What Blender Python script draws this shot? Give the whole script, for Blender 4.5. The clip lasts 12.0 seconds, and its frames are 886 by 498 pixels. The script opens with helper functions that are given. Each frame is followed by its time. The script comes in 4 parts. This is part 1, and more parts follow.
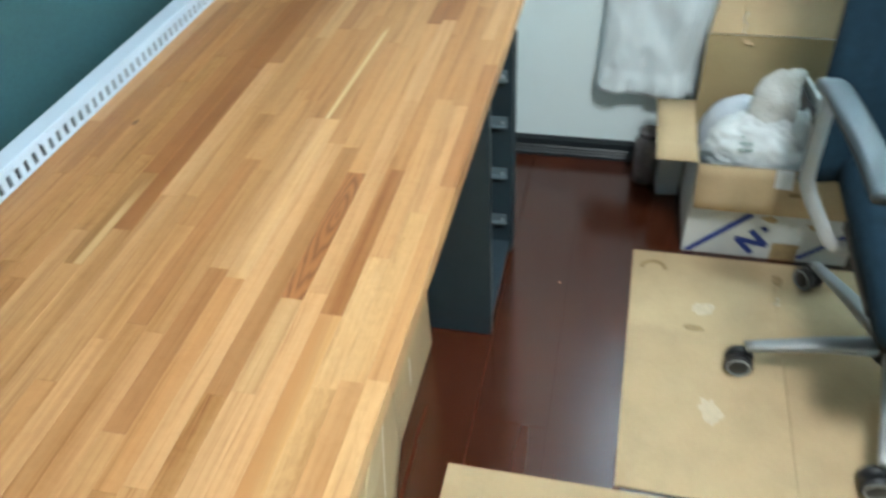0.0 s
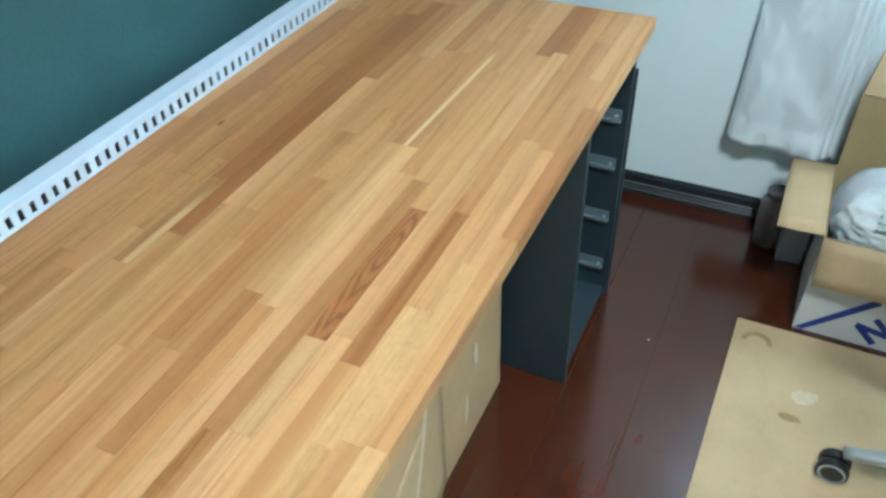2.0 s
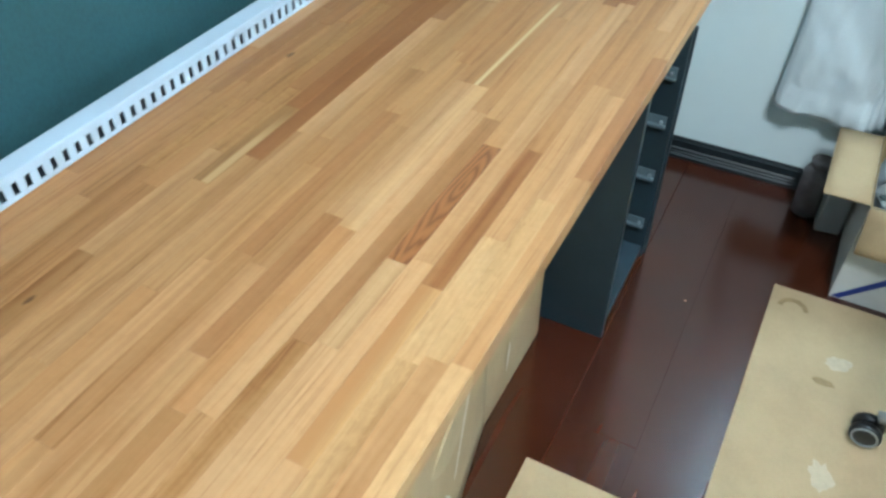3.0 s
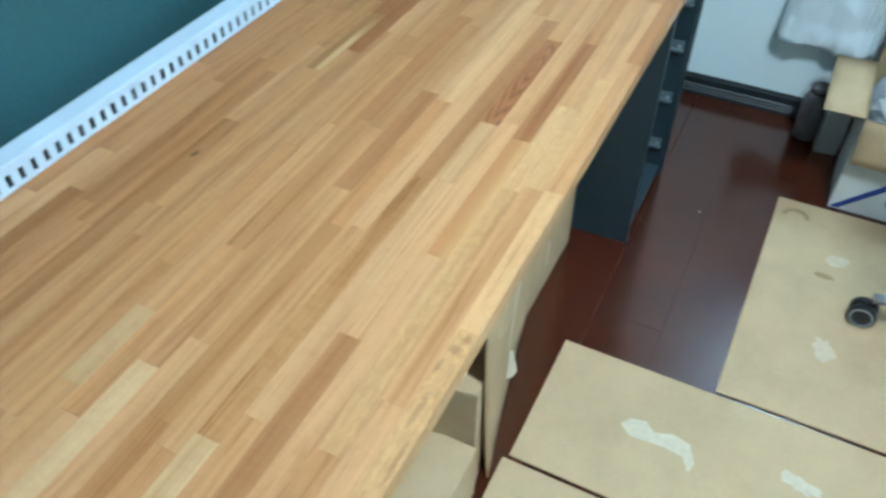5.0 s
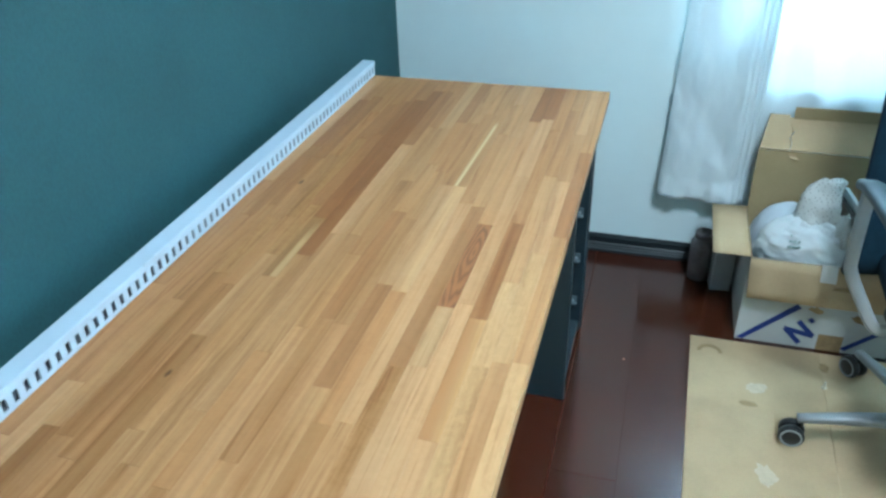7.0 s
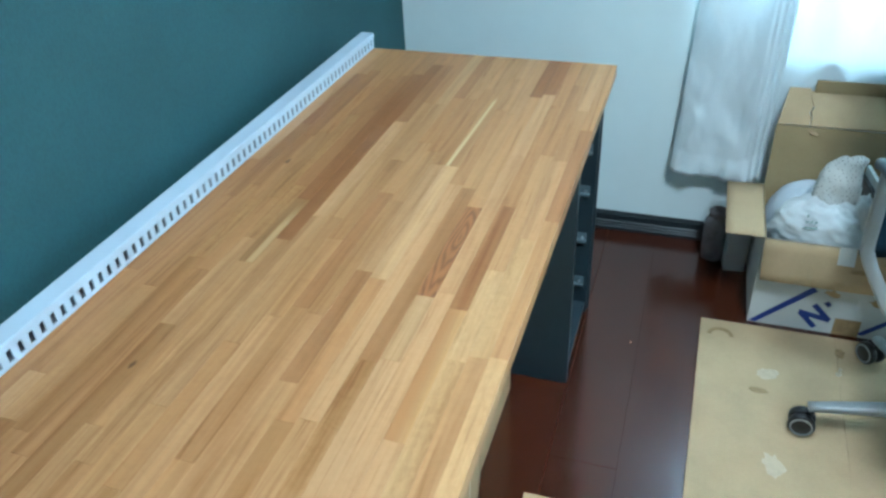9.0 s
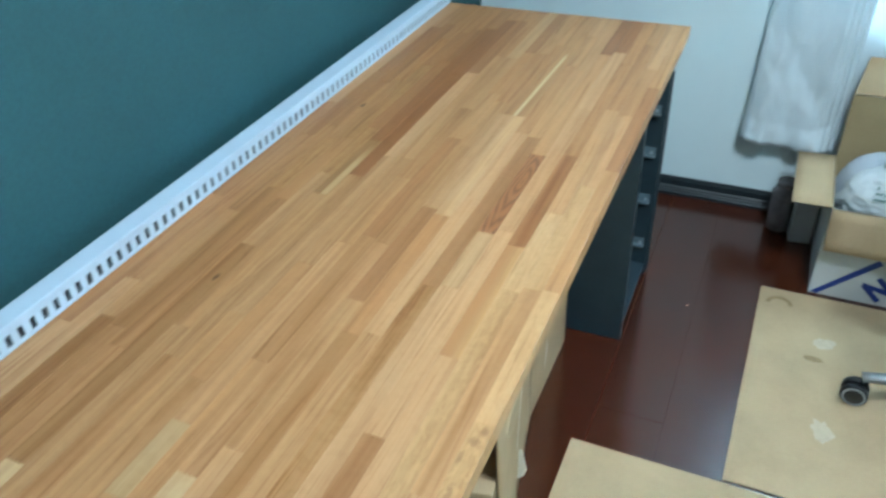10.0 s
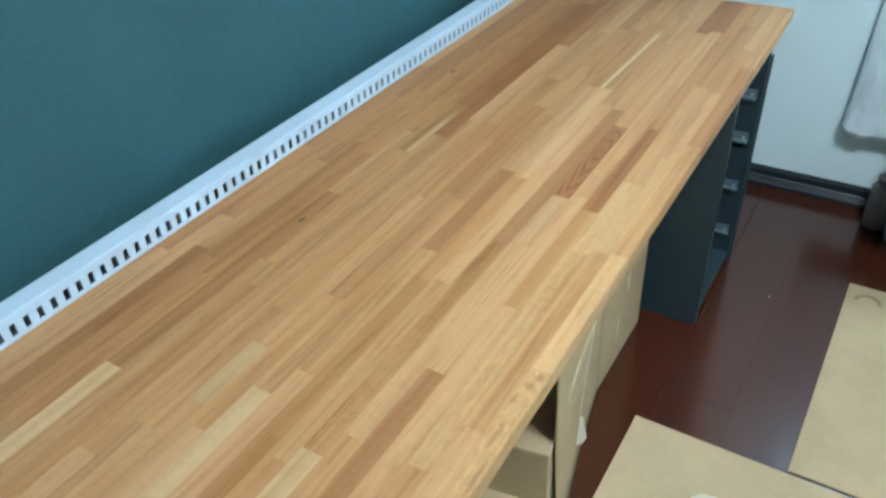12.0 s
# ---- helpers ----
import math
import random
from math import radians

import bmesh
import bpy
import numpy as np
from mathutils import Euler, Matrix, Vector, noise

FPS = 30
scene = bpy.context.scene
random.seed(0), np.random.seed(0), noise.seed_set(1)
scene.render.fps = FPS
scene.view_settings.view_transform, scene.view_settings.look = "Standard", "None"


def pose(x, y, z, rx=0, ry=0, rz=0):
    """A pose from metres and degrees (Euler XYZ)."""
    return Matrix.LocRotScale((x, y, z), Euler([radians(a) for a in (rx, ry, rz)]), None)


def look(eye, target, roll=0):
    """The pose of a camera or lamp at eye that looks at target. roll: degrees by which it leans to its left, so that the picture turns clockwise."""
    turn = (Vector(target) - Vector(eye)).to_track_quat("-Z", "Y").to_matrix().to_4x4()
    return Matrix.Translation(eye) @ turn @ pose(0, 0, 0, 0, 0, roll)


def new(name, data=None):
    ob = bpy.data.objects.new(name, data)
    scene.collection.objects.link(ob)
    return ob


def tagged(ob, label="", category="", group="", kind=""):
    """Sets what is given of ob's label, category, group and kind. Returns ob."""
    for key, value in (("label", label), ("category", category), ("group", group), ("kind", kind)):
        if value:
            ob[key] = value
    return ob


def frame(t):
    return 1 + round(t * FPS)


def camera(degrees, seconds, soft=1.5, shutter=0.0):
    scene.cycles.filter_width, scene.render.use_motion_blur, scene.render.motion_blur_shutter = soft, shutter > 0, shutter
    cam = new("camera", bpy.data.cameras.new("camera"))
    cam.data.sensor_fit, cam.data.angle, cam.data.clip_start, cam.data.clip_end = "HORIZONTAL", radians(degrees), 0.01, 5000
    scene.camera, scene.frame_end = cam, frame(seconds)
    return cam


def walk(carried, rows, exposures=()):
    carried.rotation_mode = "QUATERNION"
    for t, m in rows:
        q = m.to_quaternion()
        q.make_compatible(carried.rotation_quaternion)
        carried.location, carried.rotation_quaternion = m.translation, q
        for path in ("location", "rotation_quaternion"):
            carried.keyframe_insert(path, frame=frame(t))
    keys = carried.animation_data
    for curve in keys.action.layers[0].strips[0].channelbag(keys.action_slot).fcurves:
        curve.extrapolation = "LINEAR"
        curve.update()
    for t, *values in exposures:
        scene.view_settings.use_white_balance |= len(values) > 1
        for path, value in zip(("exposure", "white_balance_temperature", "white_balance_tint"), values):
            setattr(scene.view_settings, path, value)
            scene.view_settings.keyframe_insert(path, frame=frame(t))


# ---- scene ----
cam = camera(59.9, 12.0, 2.6, 0.5)
PATH = [
    (0, (0.841, -1.592, 1.32), (0.452, -0.131, 0.01), -3.7),
    (0.2, (0.853, -1.54, 1.311), (0.344, -0.119, -0.001), -3.4),
    (0.5, (0.878, -1.498, 1.313), (0.205, -0.156, -0.009), -5.9),
    (1, (0.888, -1.478, 1.318), (0.205, -0.132, 0.007), -4.5),
    (1.5, (0.888, -1.482, 1.326), (0.136, -0.113, 0.077), -3.9),
    (2, (0.899, -1.477, 1.319), (0.201, -0.119, 0.028), -2.7),
    (2.5, (0.881, -1.493, 1.305), (0.134, -0.211, -0.037), -1.6),
    (2.7, (0.865, -1.503, 1.296), (0.132, -0.225, -0.057), -1.3),
    (4.3, (0.812, -1.816, 1.323), (0.306, -0.378, 0.028), 2.3),
    (4.5, (0.825, -1.812, 1.318), (0.29, -0.454, -0.05), 2.5),
    (5, (0.843, -1.824, 1.315), (0.194, -0.543, -0.077), -0.3),
    (5.5, (0.854, -1.837, 1.327), (0.001, -0.616, -0.008), -5.6),
    (6, (0.815, -1.84, 1.325), (0.082, -0.51, 0.025), -3.1),
    (6.3, (0.782, -1.873, 1.341), (0.179, -0.488, 0.03), -2.8),
    (6.5, (0.763, -1.877, 1.338), (0.203, -0.417, 0.091), -2.5),
    (6.7, (0.766, -1.899, 1.368), (0.27, -0.268, 0.322), -1.8),
    (8.3, (0.817, -1.825, 1.372), (0.275, -0.223, 0.305), -2.2),
    (8.5, (0.815, -1.821, 1.364), (0.277, -0.231, 0.278), -2.4),
    (9, (0.819, -1.819, 1.357), (0.265, -0.249, 0.249), -2.8),
    (9.5, (0.833, -1.842, 1.357), (0.253, -0.299, 0.224), -2.8),
    (10, (0.85, -1.891, 1.356), (0.153, -0.424, 0.188), -3.0),
    (10.5, (0.859, -1.923, 1.343), (0.064, -0.545, 0.131), -2.8),
    (11, (0.867, -1.937, 1.338), (-0.009, -0.617, 0.118), -3.8),
    (11.5, (0.882, -1.933, 1.346), (0.015, -0.631, 0.1), -2.8),
    (12, (0.891, -1.933, 1.347), (0.006, -0.592, 0.157), -3.5),
]
EXPOSURES = [
(0.0, 0.04, 6350, 5.0),
    (1.5, 0.02, 5950, 2.0),
    (2.5, -0.04, 5850, 2.0),
    (5.0, -0.04, 5300, -3.0),
    (8.5, -0.15, 5250, -3.0),
    (9.5, -0.16, 5320, -2.0),
    (12.0, -0.17, 5560, 0.0),
]
walk(cam, [(t, look(eye, target, roll)) for t, eye, target, roll in PATH], EXPOSURES)

# ---- world and lights ----
world = bpy.data.worlds.new("World")
scene.world = world
world.use_nodes = True
wn = world.node_tree
sky = wn.nodes.new("ShaderNodeTexSky")
sky.sky_type, sky.sun_disc = "NISHITA", False
sky.sun_elevation, sky.sun_rotation = radians(50), radians(200)
wn.links.new(sky.outputs[0], wn.nodes["Background"].inputs[0])
wn.nodes["Background"].inputs[1].default_value = 0.12


def area_lamp(name, m, sx, sy, power, colour, shape="RECTANGLE"):
    data = bpy.data.lights.new(name, "AREA")
    data.shape, data.size, data.size_y, data.energy, data.color = shape, sx, sy, power, colour
    ob = new(name, data)
    ob.matrix_world = m
    return ob


# daylight in the window's opening, and the round ceiling lamp of the room
area_lamp("window_daylight", look((1.70, 0.52, 1.48), (1.70, -1.5, 1.48)), 1.46, 0.98, 335, (0.83, 0.95, 1.0))
area_lamp("ceiling_lamp_light", look((1.32, -1.28, 2.28), (1.32, -1.28, 0)), 0.5, 0.5, 52, (0.95, 0.98, 1.0), "DISK")


# ---- materials ----
def nodes_of(name, rough=0.5, metal=0.0):
    m = bpy.data.materials.new(name)
    m.use_nodes = True
    t = m.node_tree
    b = t.nodes["Principled BSDF"]
    b.inputs["Roughness"].default_value = rough
    b.inputs["Metallic"].default_value = metal
    return m, t, b


def ramp(t, fac, stops):
    r = t.nodes.new("ShaderNodeValToRGB")
    els = r.color_ramp.elements
    while len(els) < len(stops):
        els.new(0.5)
    for e, (p, c) in zip(els, stops):
        e.position, e.color = p, (*c, 1)
    t.links.new(fac, r.inputs[0])
    return r.outputs[0]


def noise_of(t, vec, scale, detail=4.0, rough=0.55, distort=0.0):
    n = t.nodes.new("ShaderNodeTexNoise")
    n.inputs["Scale"].default_value, n.inputs["Detail"].default_value = scale, detail
    n.inputs["Roughness"].default_value, n.inputs["Distortion"].default_value = rough, distort
    t.links.new(vec, n.inputs["Vector"])
    return n.outputs["Fac"]


def place(t, scale=(1, 1, 1), spread=0.0):
    """World position, scaled, shifted piece by piece."""
    g = t.nodes.new("ShaderNodeNewGeometry")
    mp = t.nodes.new("ShaderNodeMapping")
    mp.inputs["Scale"].default_value = scale
    t.links.new(g.outputs["Position"], mp.inputs["Vector"])
    if not spread:
        return mp.outputs[0]
    info = t.nodes.new("ShaderNodeObjectInfo")
    mul = t.nodes.new("ShaderNodeMath")
    mul.operation = "MULTIPLY"
    mul.inputs[1].default_value = spread
    t.links.new(info.outputs["Random"], mul.inputs[0])
    add = t.nodes.new("ShaderNodeVectorMath")
    add.operation = "ADD"
    t.links.new(mp.outputs[0], add.inputs[0])
    t.links.new(mul.outputs[0], add.inputs[1])
    return add.outputs[0]


def mix(t, fac, a, b, mode="MIX"):
    n = t.nodes.new("ShaderNodeMix")
    n.data_type, n.blend_type = "RGBA", mode
    for sock, v in ((n.inputs[0], fac), (n.inputs[6], a), (n.inputs[7], b)):
        if isinstance(v, (int, float)):
            sock.default_value = v
        elif isinstance(v, tuple):
            sock.default_value = (*v, 1)
        else:
            t.links.new(v, sock)
    return n.outputs[2]


def bump(t, b, height, strength, dist=0.002):
    n = t.nodes.new("ShaderNodeBump")
    n.inputs["Strength"].default_value, n.inputs["Distance"].default_value = strength, dist
    t.links.new(height, n.inputs["Height"])
    t.links.new(n.outputs[0], b.inputs["Normal"])


def shade(c, f):
    return tuple(min(1.0, v * f) for v in c)


def stave_wood(name, base, flame=0.55, ripple=0.35, fleck=0.0, knots=()):
    """Oiled hardwood: broad soft bands and long flames along the stave, finer streaks, faint ripples across it,
    pale flecks on quarter-cut pieces and small dark pin knots, each piece shifted and tinted a little."""
    m, t, b = nodes_of(name, 0.46)
    b.inputs["Specular IOR Level"].default_value = 0.4
    band = noise_of(t, place(t, (34, 1.1, 34), 37.0), 1.0, 2, 0.5, 0.9)
    flames = noise_of(t, place(t, (62, 2.7, 62), 53.0), 1.0, 4, 0.55, 2.2)
    streak = noise_of(t, place(t, (150, 5.0, 150), 29.0), 1.0, 3, 0.5, 1.2)
    waves = noise_of(t, place(t, (46, 66, 46), 71.0), 1.0, 3, 0.55, 1.4)
    fine = noise_of(t, place(t, (420, 11, 420), 91.0), 1.0, 3, 0.6)
    col = ramp(t, band, [(0.3, (base[0] * 0.80, base[1] * 0.73, base[2] * 0.64)), (0.5, base), (0.72, shade(base, 1.13))])
    col = mix(t, flame, col, ramp(t, flames, [(0.30, (0.62, 0.50, 0.38)), (0.43, (0.93, 0.88, 0.82)), (0.56, (1, 1, 1))]), "MULTIPLY")
    col = mix(t, 0.30, col, ramp(t, streak, [(0.32, (0.78, 0.71, 0.62)), (0.55, (1, 1, 1))]), "MULTIPLY")
    col = mix(t, 0.10, col, ramp(t, fine, [(0.3, (0.72, 0.66, 0.6)), (0.5, (1, 1, 1))]), "MULTIPLY")
    col = mix(t, ripple, col, ramp(t, waves, [(0.32, (0.84, 0.79, 0.72)), (0.58, (1, 1, 1))]), "MULTIPLY")
    if fleck:
        ray = noise_of(t, place(t, (150, 62, 150), 17.0), 1.0, 2, 0.5, 0.8)
        f = ramp(t, ray, [(0.50, (0, 0, 0)), (0.64, (fleck, fleck, fleck))])
        col = mix(t, f, col, shade(base, 1.28))
        gap = noise_of(t, place(t, (120, 40, 120), 43.0), 1.0, 2, 0.5, 0.8)
        col = mix(t, fleck, col, ramp(t, gap, [(0.34, (0.74, 0.64, 0.52)), (0.48, (1, 1, 1))]), "MULTIPLY")
    info = t.nodes.new("ShaderNodeObjectInfo")
    tint = ramp(t, info.outputs["Random"], [(0.0, (0.90, 0.86, 0.80)), (0.35, (1, 0.95, 0.89)), (0.7, (1, 1, 1)), (1.0, (1.0, 0.91, 0.82))])
    col = mix(t, 0.65, col, tint, "MULTIPLY")
    for kx, ky, rx, ry in knots:
        col = mix(t, knot_mask(t, kx, ky, rx, ry), col, (base[0] * 0.22, base[1] * 0.18, base[2] * 0.15))
    t.links.new(col, b.inputs["Base Color"])
    rr = t.nodes.new("ShaderNodeMapRange")
    rr.inputs[3].default_value, rr.inputs[4].default_value = 0.40, 0.56
    t.links.new(band, rr.inputs[0])
    t.links.new(rr.outputs[0], b.inputs["Roughness"])
    bump(t, b, fine, 0.08, 0.0006)
    return m


def knot_mask(t, x, y, rx, ry):
    """1 inside an uneven oval of the top, 0 outside."""
    g = t.nodes.new("ShaderNodeNewGeometry")
    mp = t.nodes.new("ShaderNodeMapping")
    mp.inputs["Scale"].default_value = (1 / rx, 1 / ry, 0)
    mp.inputs["Location"].default_value = (-x / rx, -y / ry, 0)
    t.links.new(g.outputs["Position"], mp.inputs["Vector"])
    ln = t.nodes.new("ShaderNodeVectorMath")
    ln.operation = "LENGTH"
    t.links.new(mp.outputs[0], ln.inputs[0])
    add = t.nodes.new("ShaderNodeMath")
    add.operation = "ADD"
    t.links.new(ln.outputs["Value"], add.inputs[0])
    k = t.nodes.new("ShaderNodeMath")
    k.operation = "MULTIPLY"
    k.inputs[1].default_value = 2.4
    t.links.new(noise_of(t, place(t, (190, 120, 190)), 1.0, 4, 0.6, 1.0), k.inputs[0])
    t.links.new(k.outputs[0], add.inputs[1])
    r = t.nodes.new("ShaderNodeMapRange")
    r.inputs[1].default_value, r.inputs[2].default_value = 1.75, 2.5
    r.inputs[3].default_value, r.inputs[4].default_value = 0.85, 0.0
    t.links.new(add.outputs[0], r.inputs[0])
    return r.outputs[0]


def knot_wood(name, base):
    """Crown-cut stave: long oval figure round the middle of the piece."""
    m, t, b = nodes_of(name, 0.42)
    g = t.nodes.new("ShaderNodeNewGeometry")
    mp = t.nodes.new("ShaderNodeMapping")
    sx, sy = 95.0, 13.0
    mp.inputs["Scale"].default_value = (sx, sy, 0)
    mp.inputs["Location"].default_value = (-0.516 * sx, 0.885 * sy, 0)
    t.links.new(g.outputs["Position"], mp.inputs["Vector"])
    w = t.nodes.new("ShaderNodeTexWave")
    w.wave_type, w.rings_direction = "RINGS", "SPHERICAL"
    w.inputs["Scale"].default_value, w.inputs["Distortion"].default_value = 0.62, 6.5
    w.inputs["Detail"].default_value, w.inputs["Detail Scale"].default_value = 2.0, 1.1
    t.links.new(mp.outputs[0], w.inputs["Vector"])
    c = ramp(t, w.outputs["Fac"], [(0.0, shade(base, 0.64)), (0.28, shade(base, 0.9)), (1.0, shade(base, 1.15))])
    fine = noise_of(t, place(t, (420, 9, 420)), 1.0, 3, 0.6)
    c = mix(t, 0.4, c, ramp(t, fine, [(0.3, (0.7, 0.65, 0.6)), (0.5, (1, 1, 1))]), "MULTIPLY")
    t.links.new(c, b.inputs["Base Color"])
    return m


def bark_wood(name, base, pockets):
    """Edge stave, flecked, with dark bark pockets where it was sawn near the bark."""
    m = stave_wood(name, base, 0.4, 0.3, 0.35)
    t = m.node_tree
    sock = t.nodes["Principled BSDF"].inputs["Base Color"]
    col = sock.links[0].from_socket
    for x, y, rx, ry in pockets:
        f = mix(t, 0.62, (0, 0, 0), knot_mask(t, x, y, rx, ry))
        col = mix(t, f, col, (base[0] * 0.42, base[1] * 0.32, base[2] * 0.28))
    t.links.new(col, sock)
    return m


def streak_wood(name, base, sap, x0, drift, half, soft, y_from, y_to):
    """Stave with a pale sapwood streak: its middle lies at x0 + drift * y, it fades in from y_from and is cut off at y_to."""
    m = stave_wood(name, base, 0.4, 0.2)
    t = m.node_tree
    sock = t.nodes["Principled BSDF"].inputs["Base Color"]
    col = sock.links[0].from_socket
    g = t.nodes.new("ShaderNodeNewGeometry")
    sep = t.nodes.new("ShaderNodeSeparateXYZ")
    t.links.new(g.outputs["Position"], sep.inputs[0])
    last = None
    for op, a, c, d in (("MULTIPLY_ADD", sep.outputs["Y"], drift, x0), ("SUBTRACT", sep.outputs["X"], None, None), ("ABSOLUTE", None, None, None)):
        n = t.nodes.new("ShaderNodeMath")
        n.operation = op
        t.links.new(a if a else last, n.inputs[0])
        if c is not None:
            n.inputs[1].default_value, n.inputs[2].default_value = c, d
        elif op == "SUBTRACT":
            t.links.new(last, n.inputs[1])
        last = n.outputs[0]
    s = t.nodes.new("ShaderNodeMapRange")
    s.inputs[1].default_value, s.inputs[2].default_value = half, half + soft
    s.inputs[3].default_value, s.inputs[4].default_value = 1.0, 0.0
    t.links.new(last, s.inputs[0])
    y = t.nodes.new("ShaderNodeMapRange")
    y.inputs[1].default_value, y.inputs[2].default_value = y_from, y_to
    t.links.new(sep.outputs["Y"], y.inputs[0])
    f = t.nodes.new("ShaderNodeMath")
    f.operation = "MULTIPLY"
    t.links.new(s.outputs[0], f.inputs[0])
    t.links.new(y.outputs[0], f.inputs[1])
    t.links.new(mix(t, f.outputs[0], col, sap), sock)
    return m


def plain(name, base, rough=0.5, metal=0.0, vary=0.12, scale=14.0, grain=0.0, fine=220.0, spec=None):
    """A surface with slow unevenness and fine relief."""
    m, t, b = nodes_of(name, rough, metal)
    v = place(t)
    n = noise_of(t, v, scale, 5, 0.6)
    col = ramp(t, n, [(0.3, shade(base, 1 - vary)), (0.7, shade(base, 1 + vary))])
    t.links.new(col, b.inputs["Base Color"])
    if grain:
        bump(t, b, noise_of(t, v, fine, 3), grain, 0.001)
    if spec is not None:
        b.inputs["Specular IOR Level"].default_value = spec
    return m


def wall_paper(name, base):
    """Matt dyed paper: slow clouds, fine weave and a faint dust on it."""
    m, t, b = nodes_of(name, 0.8)
    clouds = noise_of(t, place(t), 5.0, 4, 0.6)
    weave = noise_of(t, place(t, (1, 1, 0.7)), 210.0, 3, 0.65)
    c = ramp(t, clouds, [(0.3, shade(base, 0.9)), (0.7, shade(base, 1.1))])
    c = mix(t, 0.5, c, ramp(t, weave, [(0.34, (0.62, 0.64, 0.66)), (0.6, (1, 1, 1))]), "MULTIPLY")
    t.links.new(mix(t, 0.12, c, shade(base, 1.5)), b.inputs["Base Color"])
    bump(t, b, weave, 0.5, 0.0012)
    return m


def cardboard_mat(name, base, along=(1, 1, 1)):
    """Kraft board: faint flute lines, scuffs and fibres."""
    m, t, b = nodes_of(name, 0.82)
    b.inputs["Specular IOR Level"].default_value = 0.25
    n = noise_of(t, place(t), 5.0, 6, 0.65)
    c = ramp(t, n, [(0.3, shade(base, 0.87)), (0.55, base), (0.8, shade(base, 1.07))])
    fib = noise_of(t, place(t, along), 160.0, 4, 0.7)
    c = mix(t, 0.16, c, ramp(t, fib, [(0.35, (0.8, 0.78, 0.74)), (0.6, (1, 1, 1))]), "MULTIPLY")
    t.links.new(c, b.inputs["Base Color"])
    bump(t, b, fib, 0.12, 0.0008)
    return m


def floor_mat():
    """Red-brown lacquered flooring, glossy, with long grain and dull scuffs."""
    m, t, b = nodes_of("lacquered_floor_wood", 0.2)
    b.inputs["Specular IOR Level"].default_value = 0.80
    g = noise_of(t, place(t, (16, 1.2, 16), 23.0), 1.0, 3, 0.5, 0.4)
    base = (0.053, 0.0124, 0.0045)
    c = ramp(t, g, [(0.25, shade(base, 0.86)), (0.55, base), (0.8, shade(base, 1.12))])
    t.links.new(c, b.inputs["Base Color"])
    s = noise_of(t, place(t), 6.0, 5, 0.65)
    r = t.nodes.new("ShaderNodeMapRange")
    r.inputs[1].default_value, r.inputs[2].default_value = 0.3, 0.75
    r.inputs[3].default_value, r.inputs[4].default_value = 0.16, 0.19
    t.links.new(s, r.inputs[0])
    t.links.new(r.outputs[0], b.inputs["Roughness"])
    return m


def cloth_mat(name, base, through_light):
    """Thin woven cloth that lets some light through."""
    m, t, b = nodes_of(name, 0.85)
    n = noise_of(t, place(t, (1, 1, 0.4)), 700.0, 2)
    c = ramp(t, n, [(0.3, shade(base, 0.93)), (0.7, base)])
    t.links.new(c, b.inputs["Base Color"])
    bump(t, b, n, 0.1, 0.0005)
    tr = t.nodes.new("ShaderNodeBsdfTranslucent")
    t.links.new(c, tr.inputs[0])
    mx = t.nodes.new("ShaderNodeMixShader")
    mx.inputs[0].default_value = through_light
    t.links.new(b.outputs[0], mx.inputs[1])
    t.links.new(tr.outputs[0], mx.inputs[2])
    t.links.new(mx.outputs[0], t.nodes["Material Output"].inputs[0])
    return m


def glass_mat(name, tint, rough=0.05):
    m, t, b = nodes_of(name, rough)
    b.inputs["Base Color"].default_value = (*tint, 1)
    b.inputs["Transmission Weight"].default_value = 1.0
    b.inputs["IOR"].default_value = 1.3
    return m


def glow_mat(name, colour, strength):
    m, t, b = nodes_of(name)
    b.inputs["Emission Color"].default_value = (*colour, 1)
    b.inputs["Emission Strength"].default_value = strength
    return m


